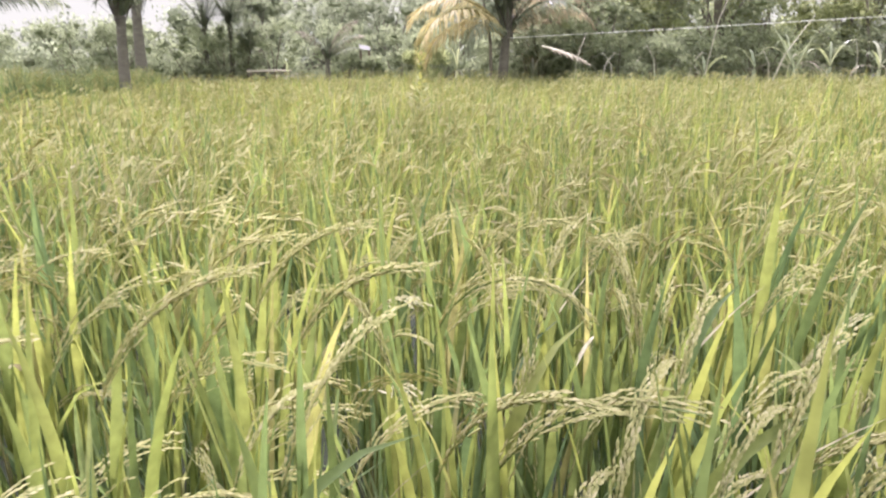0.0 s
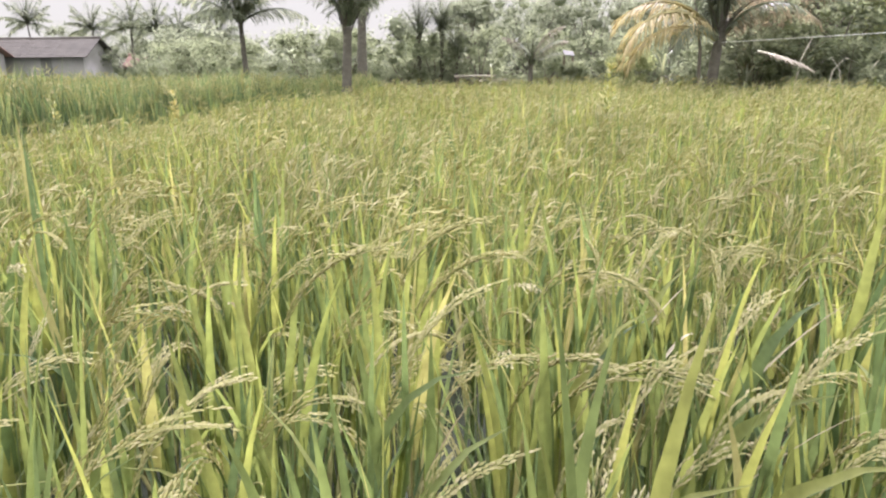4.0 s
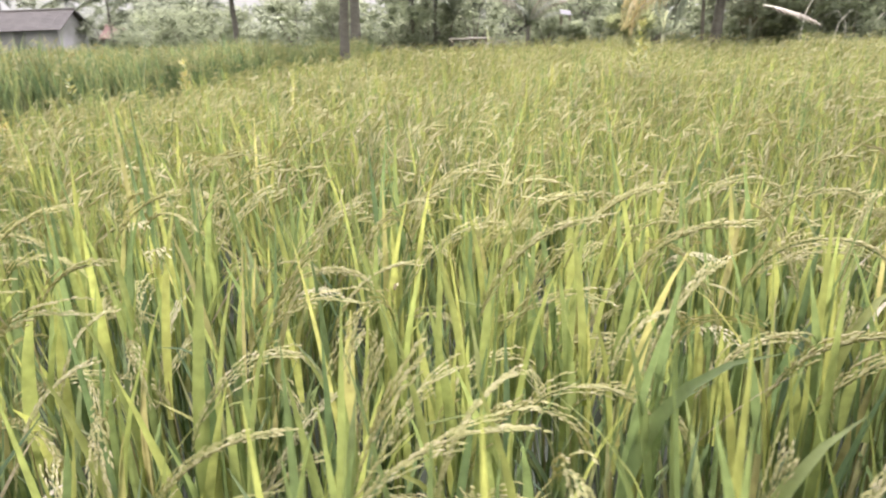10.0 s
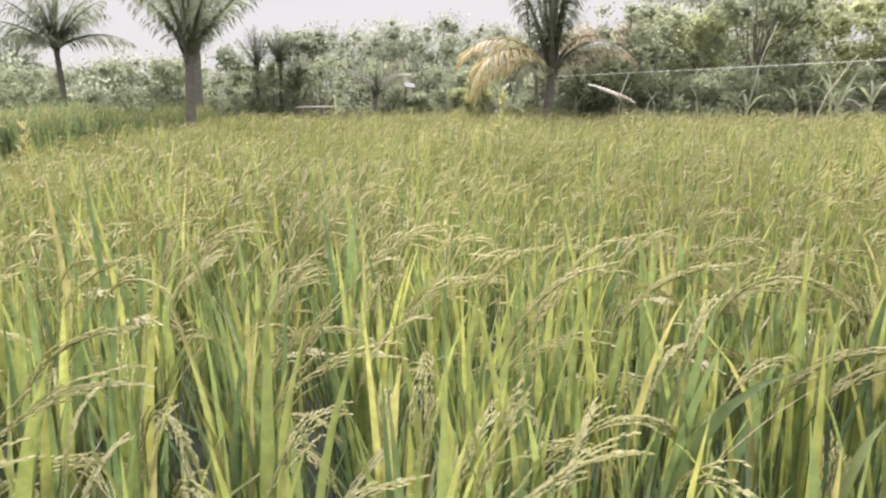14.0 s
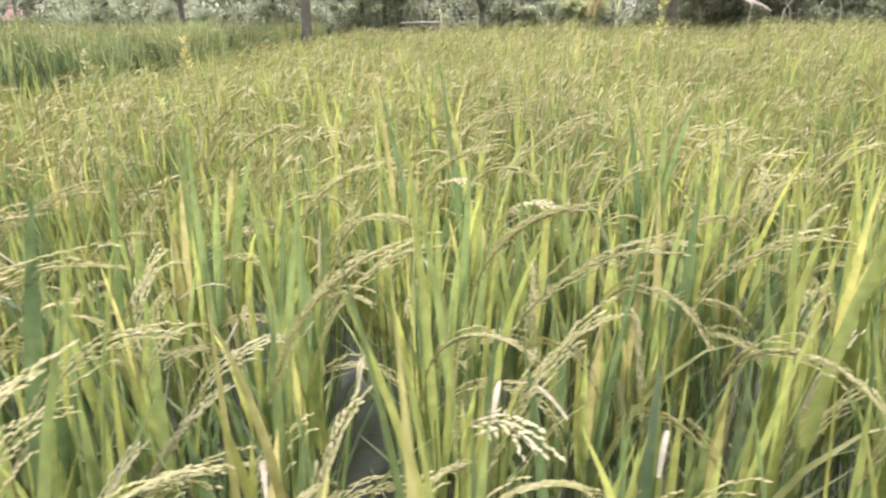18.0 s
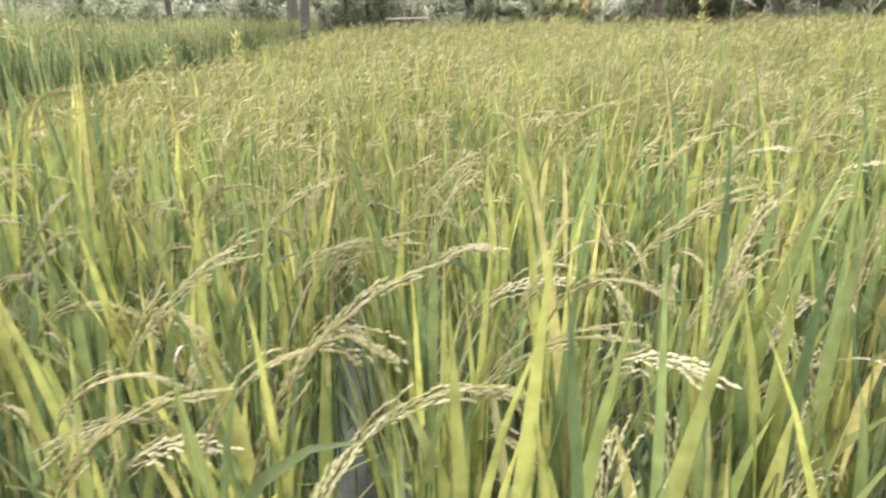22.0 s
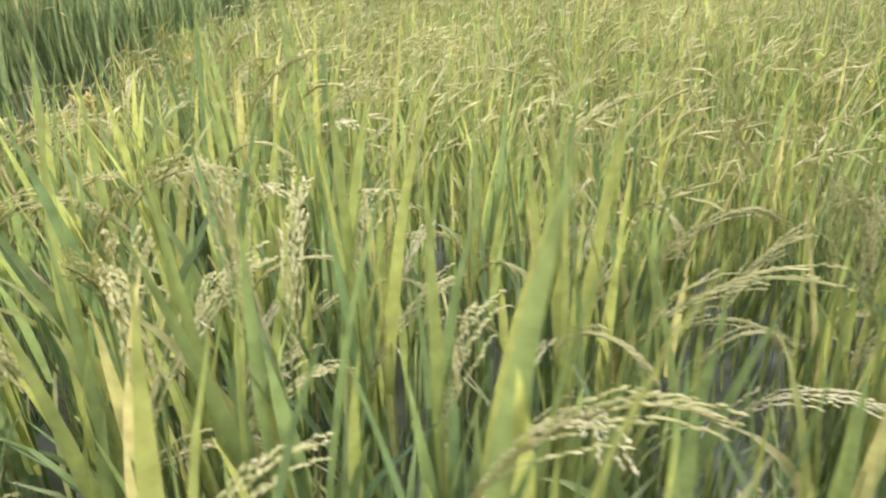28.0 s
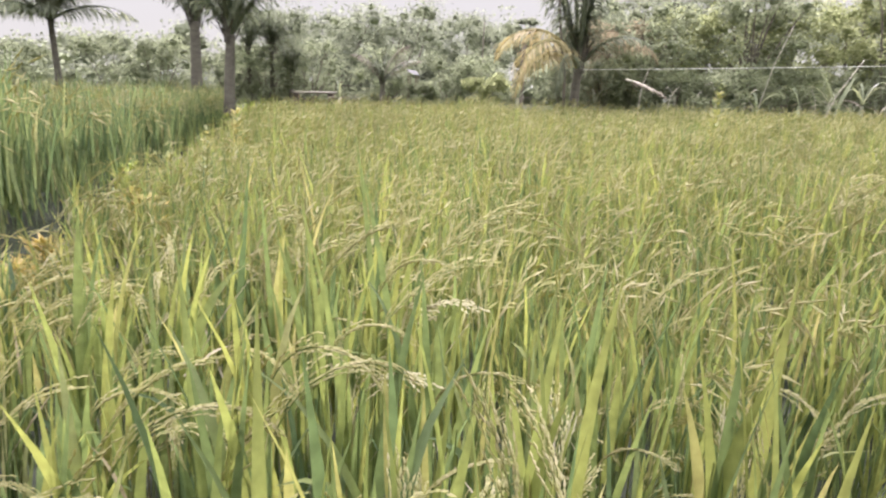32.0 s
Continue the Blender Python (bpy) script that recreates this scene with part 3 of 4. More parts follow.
# rough grass on the dry strip behind the crop
n = 9000
xx = rng.uniform(0.9, 24, n)
yy = far_edge(xx) + rng.uniform(-0.15, 2.6, n)
b = np.stack([xx, yy, np.clip((yy - far_edge(xx)) / 0.8, 0, 1) * 0.3 - 0.02], 1)
v, t = blades(b, rng.uniform(0, 6.28, n), rng.uniform(0.05, 0.6, n), rng.uniform(0.2, 1.0, n), rng.uniform(0.25, 0.62, n), rng.uniform(0.010, 0.020, n), 3, 0, rng.uniform(-1, 1, n))
tagged(new("verge_grass", mesh_np("verge_grass", v, t, [GRASS_LEAF])), "rough green grass between the crop and the hedge", "grass", kind="stuff")


def weed(at, height, spread_, label, seed, material=None, flower=False, big=1.0):
    """A tall broad-leaved weed: a stem with short branches and small leaves."""
    g = np.random.default_rng(seed)
    ob = thing("weed", label, "weed", at)
    v, t = tube([(0, 0, -0.05), (0.02, 0.01, height * 0.5), (0.05, 0.0, height)], [0.008, 0.006, 0.002], 5)
    part("stem", mesh_np("stem", v, t, [RICE_STALK]), ob)
    n = 150
    s = g.uniform(0.25, 1, n)
    r = spread_ * (1.15 - s) * g.uniform(0.1, 1, n)
    a = g.uniform(0, 6.28, n)
    base = np.stack([0.05 * s + r * np.cos(a), r * np.sin(a), height * s], 1)
    v, t = blades(base, a, g.uniform(0.5, 1.3, n), g.uniform(0.2, 1.0, n), g.uniform(0.04, 0.09, n) * big, g.uniform(0.018, 0.034, n) * big, 3, 0.2, g.uniform(-0.5, 0.5, n))
    part("foliage", mesh_np("foliage", v, t, [material or WEED_LEAF]), ob)
    if flower:
        n = 70
        p = np.stack([0.05 + g.normal(0, 0.03, n), g.normal(0, 0.03, n), height + g.uniform(-0.12, 0.12, n)], 1)
        v, t = grains(p, g.normal(0, 1, (n, 3)) + [0, 0, 1.5], np.full(n, 0.025), np.full(n, 0.006))
        tagged(part("seed_head", mesh_np("seed_head", v, t, [WEED_LEAF]), ob, "yellow-green seed head"), kind="stuff")
    return ob


weed((5.30, 5.30, 0.0), 1.36, 0.16, "tall weed with a yellow-green seed head standing above the rice", 21, None, True)
weed((0.68, 6.3, 0.0), 1.08, 0.14, "tall dry yellow-leaved weed standing above the rice", 22, PALE_WEED, False, 1.1)
weed((-0.08, 4.0, 0.3), 0.44, 0.34, "low bushy weed with orange-yellow leaves at the crop's edge", 29, ORANGE_LEAF, False, 0.9)
weed((-0.16, 4.35, 0.3), 0.42, 0.34, "low bushy weed with orange-yellow leaves at the crop's edge", 30, ORANGE_LEAF)
weed((0.30, 4.64, 0.0), 1.06, 0.13, "tall pale weed standing above the rice beside the bank", 31, WEED_LEAF, False, 0.7)
weed((-0.2, 5.6, 0.30), 0.42, 0.24, "bushy green weed on the grassy bank", 23, GRASS_LEAF)
weed((0.12, 6.3, 0.28), 0.45, 0.24, "low yellow weed on the grassy bank", 24)
weed((-0.60, 3.1, 0.38), 0.26, 0.2, "low yellowing weed on the grassy bank", 25, ORANGE_LEAF)
weed((-0.52, 3.4, 0.38), 0.28, 0.2, "low orange-tinged weed on the grassy bank", 26, ORANGE_LEAF)
weed((1.30, 13.2, 0.15), 0.5, 0.25, "green weed beside the palm trunk", 27, GRASS_LEAF)


# bleached litter caught between the stalks
def dry_leaf(at, turn, length, curl, seed):
    g = np.random.default_rng(seed)
    ob = thing("dry_leaf", "bleached dry leaf curled over the rice stalks", "dead leaf", at, turn, "dry leaves in the crop")
    v, t = blades(np.zeros((1, 3)), np.zeros(1), np.array([0.9]), np.array([curl]), np.array([length]), np.array([0.010]), 8, 0.5, np.array([0.3]))
    part("blade", mesh_np("blade", v, t, [DRY_LEAF], smooth=True), ob)


for i in range(14):
    x = float(rng.uniform(-0.2, 4.6))
    y = float(front_y(x)) + float(rng.uniform(0.1, 1.3))
    dry_leaf((x, y, float(rng.uniform(0.55, 0.82))), float(rng.uniform(0, 360)), float(rng.uniform(0.10, 0.24)), float(rng.uniform(0.6, 2.6)), i)
for x, y, z in ((2.69, -0.33, 0.80), (2.81, -0.37, 0.72), (2.40, -0.15, 0.76), (2.60, -0.25, 0.75)):
    dry_leaf((x, y, z), 20 + 160 * float(R()), 0.13, 2.4, int(x * 100))


# ---- trees ----
def frond_arrays(g, length, lean, bend, width, pairs, droop=0.9, ragged=0.15, stout=1.0):
    """A feather leaf: an arched rib with two rows of narrow hanging leaflets."""
    n = 10
    s = np.linspace(0, 1, n)
    a = lean + bend * s ** 1.5
    pts = np.zeros((n, 3))
    for i in range(1, n):
        pts[i] = pts[i - 1] + np.array([math.sin(a[i]), 0, math.cos(a[i])]) * length / (n - 1)
    rib = tube(pts, np.linspace(0.022, 0.004, n) * length, 4)
    f = np.repeat(np.linspace(0.16, 0.99, pairs), 2)
    keep = g.random(len(f)) > ragged
    sgn = np.tile([1.0, -1.0], pairs)[keep]
    f = f[keep]
    base = np.stack([np.interp(f, s, pts[:, 0]), np.zeros(len(f)), np.interp(f, s, pts[:, 2])], 1)
    ang = np.interp(f, s, a)
    m = len(f)
    ll = length * width * np.sin(np.pi * np.clip(0.12 + 0.80 * f, 0, 1)) * g.uniform(0.85, 1.1, m) * 1.0
    round_ = sgn * (1.25 - 0.75 * f) + g.normal(0, 0.08, m)
    v, t = blades(base, round_, np.clip(ang * 0.4 + 1.25, 1.2, 2.4) + g.normal(0, 0.12, m), np.full(m, droop) * g.uniform(0.7, 1.3, m), ll, np.full(m, 0.032 * stout * length ** 0.5) * g.uniform(0.8, 1.2, m), 3, 0.0, np.full(m, 0.5) * sgn)
    return merge([(rib[0], rib[1], 0), (v, t, 1)])


def coconut_palm(at, trunk, radius, size, count, seed, label, lean=(0.0, 0.0), yellow=0, dead=0, up=0.15, thin=44, rings=True, wide=1.15, hanging=(), leaf=0.24, droop=(0.8, 1.3), stiff=1.0):
    """A coconut palm with a ringed trunk and a crown of arching fronds, each a part."""
    g = np.random.default_rng(seed)
    ob = thing("coconut_palm", label, "palm tree", at)
    n = max(int(trunk / 0.09), 8)
    z = np.linspace(-0.3, trunk, n)
    k = np.clip(z / trunk, 0, 1)
    path = np.stack([lean[0] * k ** 1.5, lean[1] * k ** 1.5, z], 1)
    rad = radius * (1 + 0.75 * np.exp(-np.clip(z, 0, None) * 3.2)) * (1 - 0.25 * k)
    if rings:
        rad = rad * (1 + 0.06 * (np.arange(n) % 2))
    v, t = tube(path, rad, 10)
    part("trunk", mesh_np("trunk", v, t, [BARK], smooth=True), ob, "grey-brown ringed trunk")
    top = Vector((lean[0], lean[1], trunk - 0.02))
    n = 24
    base = np.tile(np.array(top), (n, 1)) + g.normal(0, radius * 0.5, (n, 3)) - [0, 0, 0.1]
    v, t = blades(base, g.uniform(0, 6.28, n), g.uniform(0.1, 0.6, n), g.uniform(0.2, 0.8, n), np.full(n, size * 0.3), np.full(n, radius * 0.55), 3, 0.3)
    part("fibre_sheath", mesh_np("fibre_sheath", v, t, [BARK]), ob, "brown fibrous leaf bases")
    for i in range(count):
        f = i / max(count - 1, 1)
        le = up + wide * f ** 1.2 + g.normal(0, 0.06)
        if i >= count - dead:
            mat, le, be, ra = DEAD_FROND, 1.9 + g.normal(0, 0.2), 0.9, 0.35
        elif i >= count - dead - yellow:
            mat, le, be, ra = YELLOW_FROND, 1.0 + g.normal(0, 0.2), 1.1, 0.2
        else:
            mat, be, ra = PALM_LEAF, (0.25 + 0.85 * f * min(1.0, wide + 0.15)) * g.uniform(0.8, 1.25) * stiff, 0.1
        v, t, s = frond_arrays(g, size * g.uniform(0.85, 1.1), le, be, leaf, thin, g.uniform(*droop), ra, 1.0 if rings else 2.4)
        m = pose(*top, 0, 0, i * 137.5 + g.uniform(-15, 15))
        lab = "yellowing drooping frond" if mat is YELLOW_FROND else "dead hanging frond" if mat is DEAD_FROND else ""
        part("frond", mesh_np("frond", v, t, [BARK if mat is DEAD_FROND else mat, mat], s), ob, lab, m)
    for turn, long_, le, be, mat in hanging:
        v, t, s = frond_arrays(g, long_, le, be, 0.24, 64, 1.3, 0.2, 0.7)
        part("frond", mesh_np("frond", v, t, [mat, mat], s), ob, "yellowing drooping frond" if mat is YELLOW_FROND else "dry pale drooping frond" if mat is DEAD_FROND else "", pose(*top, 0, 0, turn))
    return ob


def leaf_cloud(g, centres, radii, count, size, flat=0.6, long_=1.8):
    """Leaves scattered through clumps, thinning outwards: small pointed quads."""
    w = np.prod(radii, 1) ** 0.67
    idx = g.choice(len(centres), count, p=w / w.sum())
    d = np.clip(g.normal(0, 0.5, (count, 3)), -1.0, 1.0)
    p = centres[idx] + d * radii[idx]
    nrm = d * 0.4 + g.normal(0, 0.7, (count, 3)) + [0, 0, flat * 0.4]
    nrm /= np.linalg.norm(nrm, axis=1, keepdims=True)
    u = np.cross(nrm, g.normal(0, 1, (count, 3)))
    u /= np.linalg.norm(u, axis=1, keepdims=True)
    v = np.cross(nrm, u)
    s = size * g.uniform(0.6, 1.3, count)[:, None]
    bend = nrm * s * 0.15
    verts = np.stack([p - u * s * long_ / 2, p + v * s / 2 + bend, p + u * s * long_ / 2, p - v * s / 2 + bend], 1).reshape(-1, 3)
    q = np.array([(0, 3, 1), (1, 3, 2)])
    return verts, (q[None] + (np.arange(count) * 4)[:, None, None]).reshape(-1, 3)


BALL = bmesh.new()
bmesh.ops.create_icosphere(BALL, subdivisions=2, radius=1.0)
BALL.verts.index_update()
BALL_V, BALL_T = np.array([q.co[:] for q in BALL.verts]), np.array([[q.index for q in f.verts] for f in BALL.faces])
BALL.free()


def hearts(g, centres, radii, fill):
    """Lumpy cores added in each clump to block sky, hidden by the outer leaves."""
    out = []
    for c, r in zip(centres, radii):
        out.append((BALL_V * g.uniform(0.7, 1.12, (len(BALL_V), 1)) * np.array(r) * fill + c, BALL_T, 0))
    v, t, s = merge(out)
    return v, t


def broadleaf_tree(at, height, wide, seed, label, trunk_part=0.35, count=2600, leaf=0.10, material=None, flat=False, bark=None, clumps=22, name="tree"):
    """A tree: tapered trunk, forking limbs, and a crown of leaf clumps round the limbs' ends."""
    g = np.random.default_rng(seed)
    ob = thing(name, label, "tree" if name == "tree" else "bush", at)
    stem = height * trunk_part
    r0 = 0.035 * height ** 0.9
    bend = g.normal(0, 0.06 * height, 2)
    fork = np.array([bend[0], bend[1], stem])
    v, t = tube([(0, 0, -0.3), (bend[0] * 0.3, bend[1] * 0.3, stem * 0.5), fork], [r0 * 1.3, r0, r0 * 0.8], 8)
    part("trunk", mesh_np("trunk", v, t, [bark or TREE_BARK], smooth=True), ob)
    centres, radii = [], []
    for i in range(clumps):
        a = i * 2.4 + g.uniform(-0.4, 0.4)
        f = math.sqrt((i + 0.5) / clumps)
        if flat:
            z = height * (0.97 - 0.30 * f * f * g.uniform(0.3, 1.3))
            rr = wide * f
        else:
            z = stem * 0.8 + (height - stem * 0.8) * g.uniform(0.1, 0.97)
            rr = wide * f * math.sqrt(max(1 - ((z - stem) / (height - stem + 1e-3) * 1.0 - 0.35) ** 2 * 1.3, 0.08))
        c = np.array([bend[0] + rr * math.cos(a), bend[1] + rr * math.sin(a), z])
        centres.append(c)
        k = wide * g.uniform(0.2, 0.42) * (30 / max(clumps, 30)) ** 0.33
        radii.append((k, k, k * (0.38 if flat else 0.75)))
    for c in centres[:: max(clumps // 15, 2)]:
        mid = (fork + c) / 2 + np.array([0, 0, -0.06 * height]) + g.normal(0, 0.03 * height, 3)
        w = tube([fork, mid, c], [r0 * 0.42, r0 * 0.25, r0 * 0.07], 5)
        part("limb", mesh_np("limb", w[0], w[1], [bark or TREE_BARK]), ob)
    v, t = leaf_cloud(g, np.array(centres), np.array(radii), count, leaf)
    if clumps > 9:
        w, u = hearts(g, np.array(centres), np.array(radii), 0.28 if flat else 0.34)
        v, t = np.concatenate([v, w]), np.concatenate([t, u + len(v)])
    part("crown", mesh_np("crown", v, t, [material or BROAD_LEAF]), ob, "crown of small leaves with gaps")
    return ob


def bush(at, height, wide, seed, label, count=1300, leaf=0.09, material=None):
    return broadleaf_tree(at, height, wide, seed, label, 0.12, count, leaf, material, False, None, 26, "bush")


def banana_plant(at, height, seed, label, leaves=7, pale=0, broad=1.0):
    """A banana plant: a sheathed stem and long arching leaves with torn edges."""
    g = np.random.default_rng(seed)
    ob = thing("banana_plant", label, "banana plant", at)
    st = height * 0.5
    v, t = tube([(0, 0, -0.2), (0.01, 0, st * 0.5), (0.03, 0, st)], [0.075, 0.06, 0.035], 8)
    part("stem", mesh_np("stem", v, t, [BANANA_LEAF], smooth=True), ob, "pale green sheathed stem")
    for i in range(leaves):
        a = i * 2.4 + g.uniform(-0.5, 0.5)
        ln = height * g.uniform(0.5, 0.72)
        mat = DEAD_FROND if i < pale else BANANA_LEAF
        le = g.uniform(1.0, 1.9) if i < pale else g.uniform(0.12, 0.7)
        be = g.uniform(1.4, 2.8) if broad == 1.0 else 0.3
        b = np.array([[0.03, 0, st]])
        v, t = blades(b, np.array([a]), np.array([le]), np.array([be]), np.array([ln]), np.array([0.055 * height ** 0.5 * broad]), 9, 0.35, np.array([g.uniform(-0.6, 0.6)]))
        part("leaf", mesh_np("leaf", v, t, [mat], smooth=True), ob, "dry pale leaf" if i < pale else "")
    return ob


def bare_stem(points, r, label, material=None):
    ob = thing("bare_branch", label, "branch", points[0])
    p = np.array(points) - np.array(points[0])
    v, t = tube(p, np.linspace(r, r * 0.4, len(p)), 6)
    part("wood", mesh_np("wood", v, t, [material or PALE_BARK], smooth=True), ob)


E3 = 0.30
coconut_palm((1.46, 13.85, 0.1), 2.0, 0.112, 2.5, 12, 31, "young coconut palm with steep fronds at the end of the bank", (0.10, 0.0), 0, 0, 0.03, 60, True, 0.68, (), 0.24, (1.2, 1.9), 0.7)
coconut_palm((1.20, 18.5, 0.3), 2.3, 0.15, 2.6, 12, 32, "thick-trunked coconut palm with drooping fronds behind the fields", (0.05, 0.1), 0, 0, 0.03, 58, True, 0.68, (), 0.24, (1.2, 1.9), 0.7)
coconut_palm((-1.7, 17.1, 0.3), 2.1, 0.075, 1.75, 24, 33, "slender coconut palm with a dense round crown beyond the terrace", (-0.05, 0), 0, 0, 0.03, 40, True, 1.0, (), 0.34, (0.9, 1.5))
coconut_palm((9.5, 14.0, E3), 1.45, 0.12, 3.3, 10, 34, "coconut palm with yellowing fronds hanging at the field's edge", (0.08, 0), 0, 0, 0.02, 64, True, 0.34, ((207, 3.3, 0.85, 2.0, YELLOW_FROND), (198, 2.7, 1.05, 1.8, YELLOW_FROND), (186, 2.9, 0.6, 2.0, YELLOW_FROND), (222, 2.4, 1.0, 1.9, PALM_LEAF), (345, 2.4, 0.6, 1.9, BROWN_LEAF), (20, 2.6, 0.45, 1.9, BROWN_LEAF), (320, 2.0, 0.5, 1.7, PALM_LEAF)), 0.22, (1.0, 1.7), 0.45)
coconut_palm((5.95, 18.0, E3), 0.95, 0.07, 1.15, 9, 35, "small palm with pale arching fronds at the field's edge", (0.03, 0), 0, 0, 0.1, 36, True, 0.7, ((20, 1.5, 0.25, 1.1, DEAD_FROND), (-30, 1.3, 0.5, 1.2, DEAD_FROND), (160, 1.2, 0.3, 1.2, DEAD_FROND)))
for x, y, h, k in ((2.75, 20.4, 1.75, 36), (3.45, 20.7, 1.85, 37), (3.9, 20.2, 1.1, 38)):
    coconut_palm((x, y, E3), h, 0.07, 1.15, 16, k, "slim palm with stiff upright fronds among the bushes", (0.02, 0), 0, 0, 0.02, 30, True, 0.5, (), 0.3, (0.6, 1.2), 0.6)
for i, (x, y, h, s) in enumerate(((-35.4, 63, 4.6, 2.7), (-28.5, 61, 3.9, 2.6), (-20.0, 50, 3.5, 2.4), (-16.7, 47, 3.2, 2.3), (-7.4, 32, 2.1, 1.7), (-12.5, 40, 2.6, 1.6))):
    coconut_palm((x, y, 0.3), h, 0.09, s, 19, 40 + i, "distant coconut palm standing above the bushes", (0.1 * ((i % 3) - 1), 0), 0, 0, 0.06, 26, False, 1.5, (), 0.3)

# yellow palm's long low fronds, lying out over the crop's edge
g = np.random.default_rng(77)
fallen = thing("fallen_frond", "dry bleached palm frond hanging at the field's edge", "palm frond", (9.75, 12.4, 1.50), -8)
v, t, s = frond_arrays(g, 1.15, 1.75, 0.35, 0.2, 46, 0.6, 0.25)
part("frond", mesh_np("frond", v, t, [PALE_BARK, DEAD_FROND], s), fallen)
v, t = tube([(-0.25, 0.2, -1.4), (-0.1, 0.1, -0.6), (0.0, 0, 0.0)], [0.004, 0.0035, 0.003], 5)
part("prop", mesh_np("prop", v, t, [BROAD_LEAF]), fallen, "bare grey stem")

# the belt of trees and bushes behind the crop
def drawn_in(x, y, h, w=0.0):
    """The hedge swings towards the crop on its eastern side."""
    k = float(np.interp(x, [10, 11, 15], [1.0, 0.93, 0.8]))
    return 3.4 + (x - 3.4) * k, -1.1 + (y + 1.1) * k, 1.1 + (h - 1.1) * k, w * k


for i, (x, y, h, w, kind) in enumerate((
        (12.6, 18.2, 2.9, 1.5, 2), (14.6, 18.6, 3.6, 1.8, 0), (16.4, 19.2, 3.5, 1.7, 1), (18.2, 18.6, 4.9, 1.9, 0), (20.3, 18.4, 4.0, 1.8, 1),
        (22.6, 18.0, 4.3, 2.0, 1), (24.8, 17.0, 5.4, 2.1, 0), (27.2, 16.0, 5.0, 2.2, 0), (29.8, 14.0, 5.2, 2.3, 0), (31.5, 11.0, 5.2, 2.3, 0))):
    x, y, h, w = drawn_in(x, y, h, w)
    broadleaf_tree((x, y, E3), h, w, 500 + i, ("dark green", "yellow-green", "dry tan")[kind] + " broad-leaved tree in the hedge behind the field", 0.3, 8200, 0.056, (BROAD_LEAF, LIGHT_LEAF, BROWN_LEAF)[kind], False, None, 64)
for i, (x, y, h, w) in enumerate(((6.6, 25.5, 3.4, 2.2), (9.4, 25.0, 3.7, 2.3), (11.9, 25.5, 3.6, 1.8), (4.4, 26, 3.3, 1.1), (18.6, 22.5, 5.3, 2.6))):
    broadleaf_tree((x, y, E3), h, w, 530 + i, "spreading tree with a flat feathery crown" if i > 2 else "broad domed tree with green leaves paled for haze", 0.45 if i > 2 else 0.2, 10000, 0.058, HAZE_PALE_LEAF, i > 2, None, 64)
broadleaf_tree((12.9, 22.5, E3), 3.4, 0.55, 540, "thin tree with a small tuft of leaves", 0.7, 700, 0.09, HAZE_PALE_LEAF, True, None, 9)
broadleaf_tree((23.9, 15.8, E3), 5.6, 0.9, 541, "tall dark tree with bare forking limbs", 0.55, 800, 0.10, BROAD_LEAF, False, None, 12)
BUSHES_WEST = ((-6.2, 24, 1.7, 1.3, 0), (-4.6, 22, 1.6, 1.2, 0), (-3.2, 20.8, 1.7, 1.1, 0), (-0.7, 20.5, 2.0, 1.1, 0), (0.6, 21, 1.9, 1.1, 0), (2.2, 20.8, 1.7, 1.1, 0), (3.2, 20.6, 1.9, 1.0, 0), (4.7, 20.9, 2.2, 1.1, 0), (6.8, 20.0, 1.9, 1.0, 0), (7.15, 18.0, 0.95, 0.5, 0), (8.1, 18.8, 1.7, 1.0, 0), (9.0, 18.2, 1.8, 1.0, 0), (8.3, 16.4, 1.2, 0.6, 1))
BUSHES_EAST = ((10.6, 16.6, 1.6, 0.9, 0), (11.6, 16.3, 1.7, 1.0, 0), (12.9, 16.5, 1.6, 1.0, 0), (14.2, 16.8, 1.5, 1.0, 0), (15.6, 16.9, 1.6, 1.1, 0), (17.3, 16.9, 1.6, 1.1, 0), (18.9, 16.9, 1.7, 1.1, 0), (20.7, 16.6, 1.8, 1.2, 0), (22.5, 16.0, 1.8, 1.2, 0), (24.4, 15.0, 1.9, 1.3, 0), (26.5, 13.5, 2.0, 1.4, 0), (28.5, 11.5, 2.1, 1.5, 0))
for i, (x, y, h, w, kind) in enumerate(BUSHES_WEST + BUSHES_EAST):
    x, y, h, w = drawn_in(x, y, h, w)
    bush((x, y, E3), h, w, 600 + i, ("dense dark green bush at the field's edge", "light green bush at the field's edge", "dense bush with brownish dry leaves")[kind], 4600, 0.048, (BROAD_LEAF, LIGHT_LEAF, BROWN_LEAF)[kind])
for i, (x, y, h, n, k) in enumerate(((12.3, 15.6, 1.5, 6, 1), (16.2, 15.6, 1.45, 6, 2), (17.6, 15.3, 1.7, 7, 3), (18.5, 15.0, 1.9, 7, 3), (19.5, 14.6, 1.8, 7, 2), (20.6, 14.0, 1.7, 7, 3), (22.2, 13.4, 1.8, 7, 2), (8.9, 15.7, 1.5, 6, 1), (10.9, 15.5, 1.3, 6, 1), (4.9, 18.6, 1.2, 8, 6))):
    x, y, h, w = drawn_in(x, y, h)
    banana_plant((x, y, E3 - 0.1), h, 700 + i, "banana plant with torn arching leaves" + (", some dry and pale" if k else ""), n, k)
bare_stem([(13.75, 12.5, 0.2), (13.62, 12.1, 1.25), (13.58, 11.85, 2.0), (13.7, 11.58, 2.81)], 0.017, "long pale bare branch rising out of the bushes")
bare_stem([(14.2, 11.0, 0.3), (14.45, 10.8, 1.3), (14.9, 10.6, 2.09)], 0.016, "pale leaning bare branch among banana plants")
g = np.random.default_rng(55)
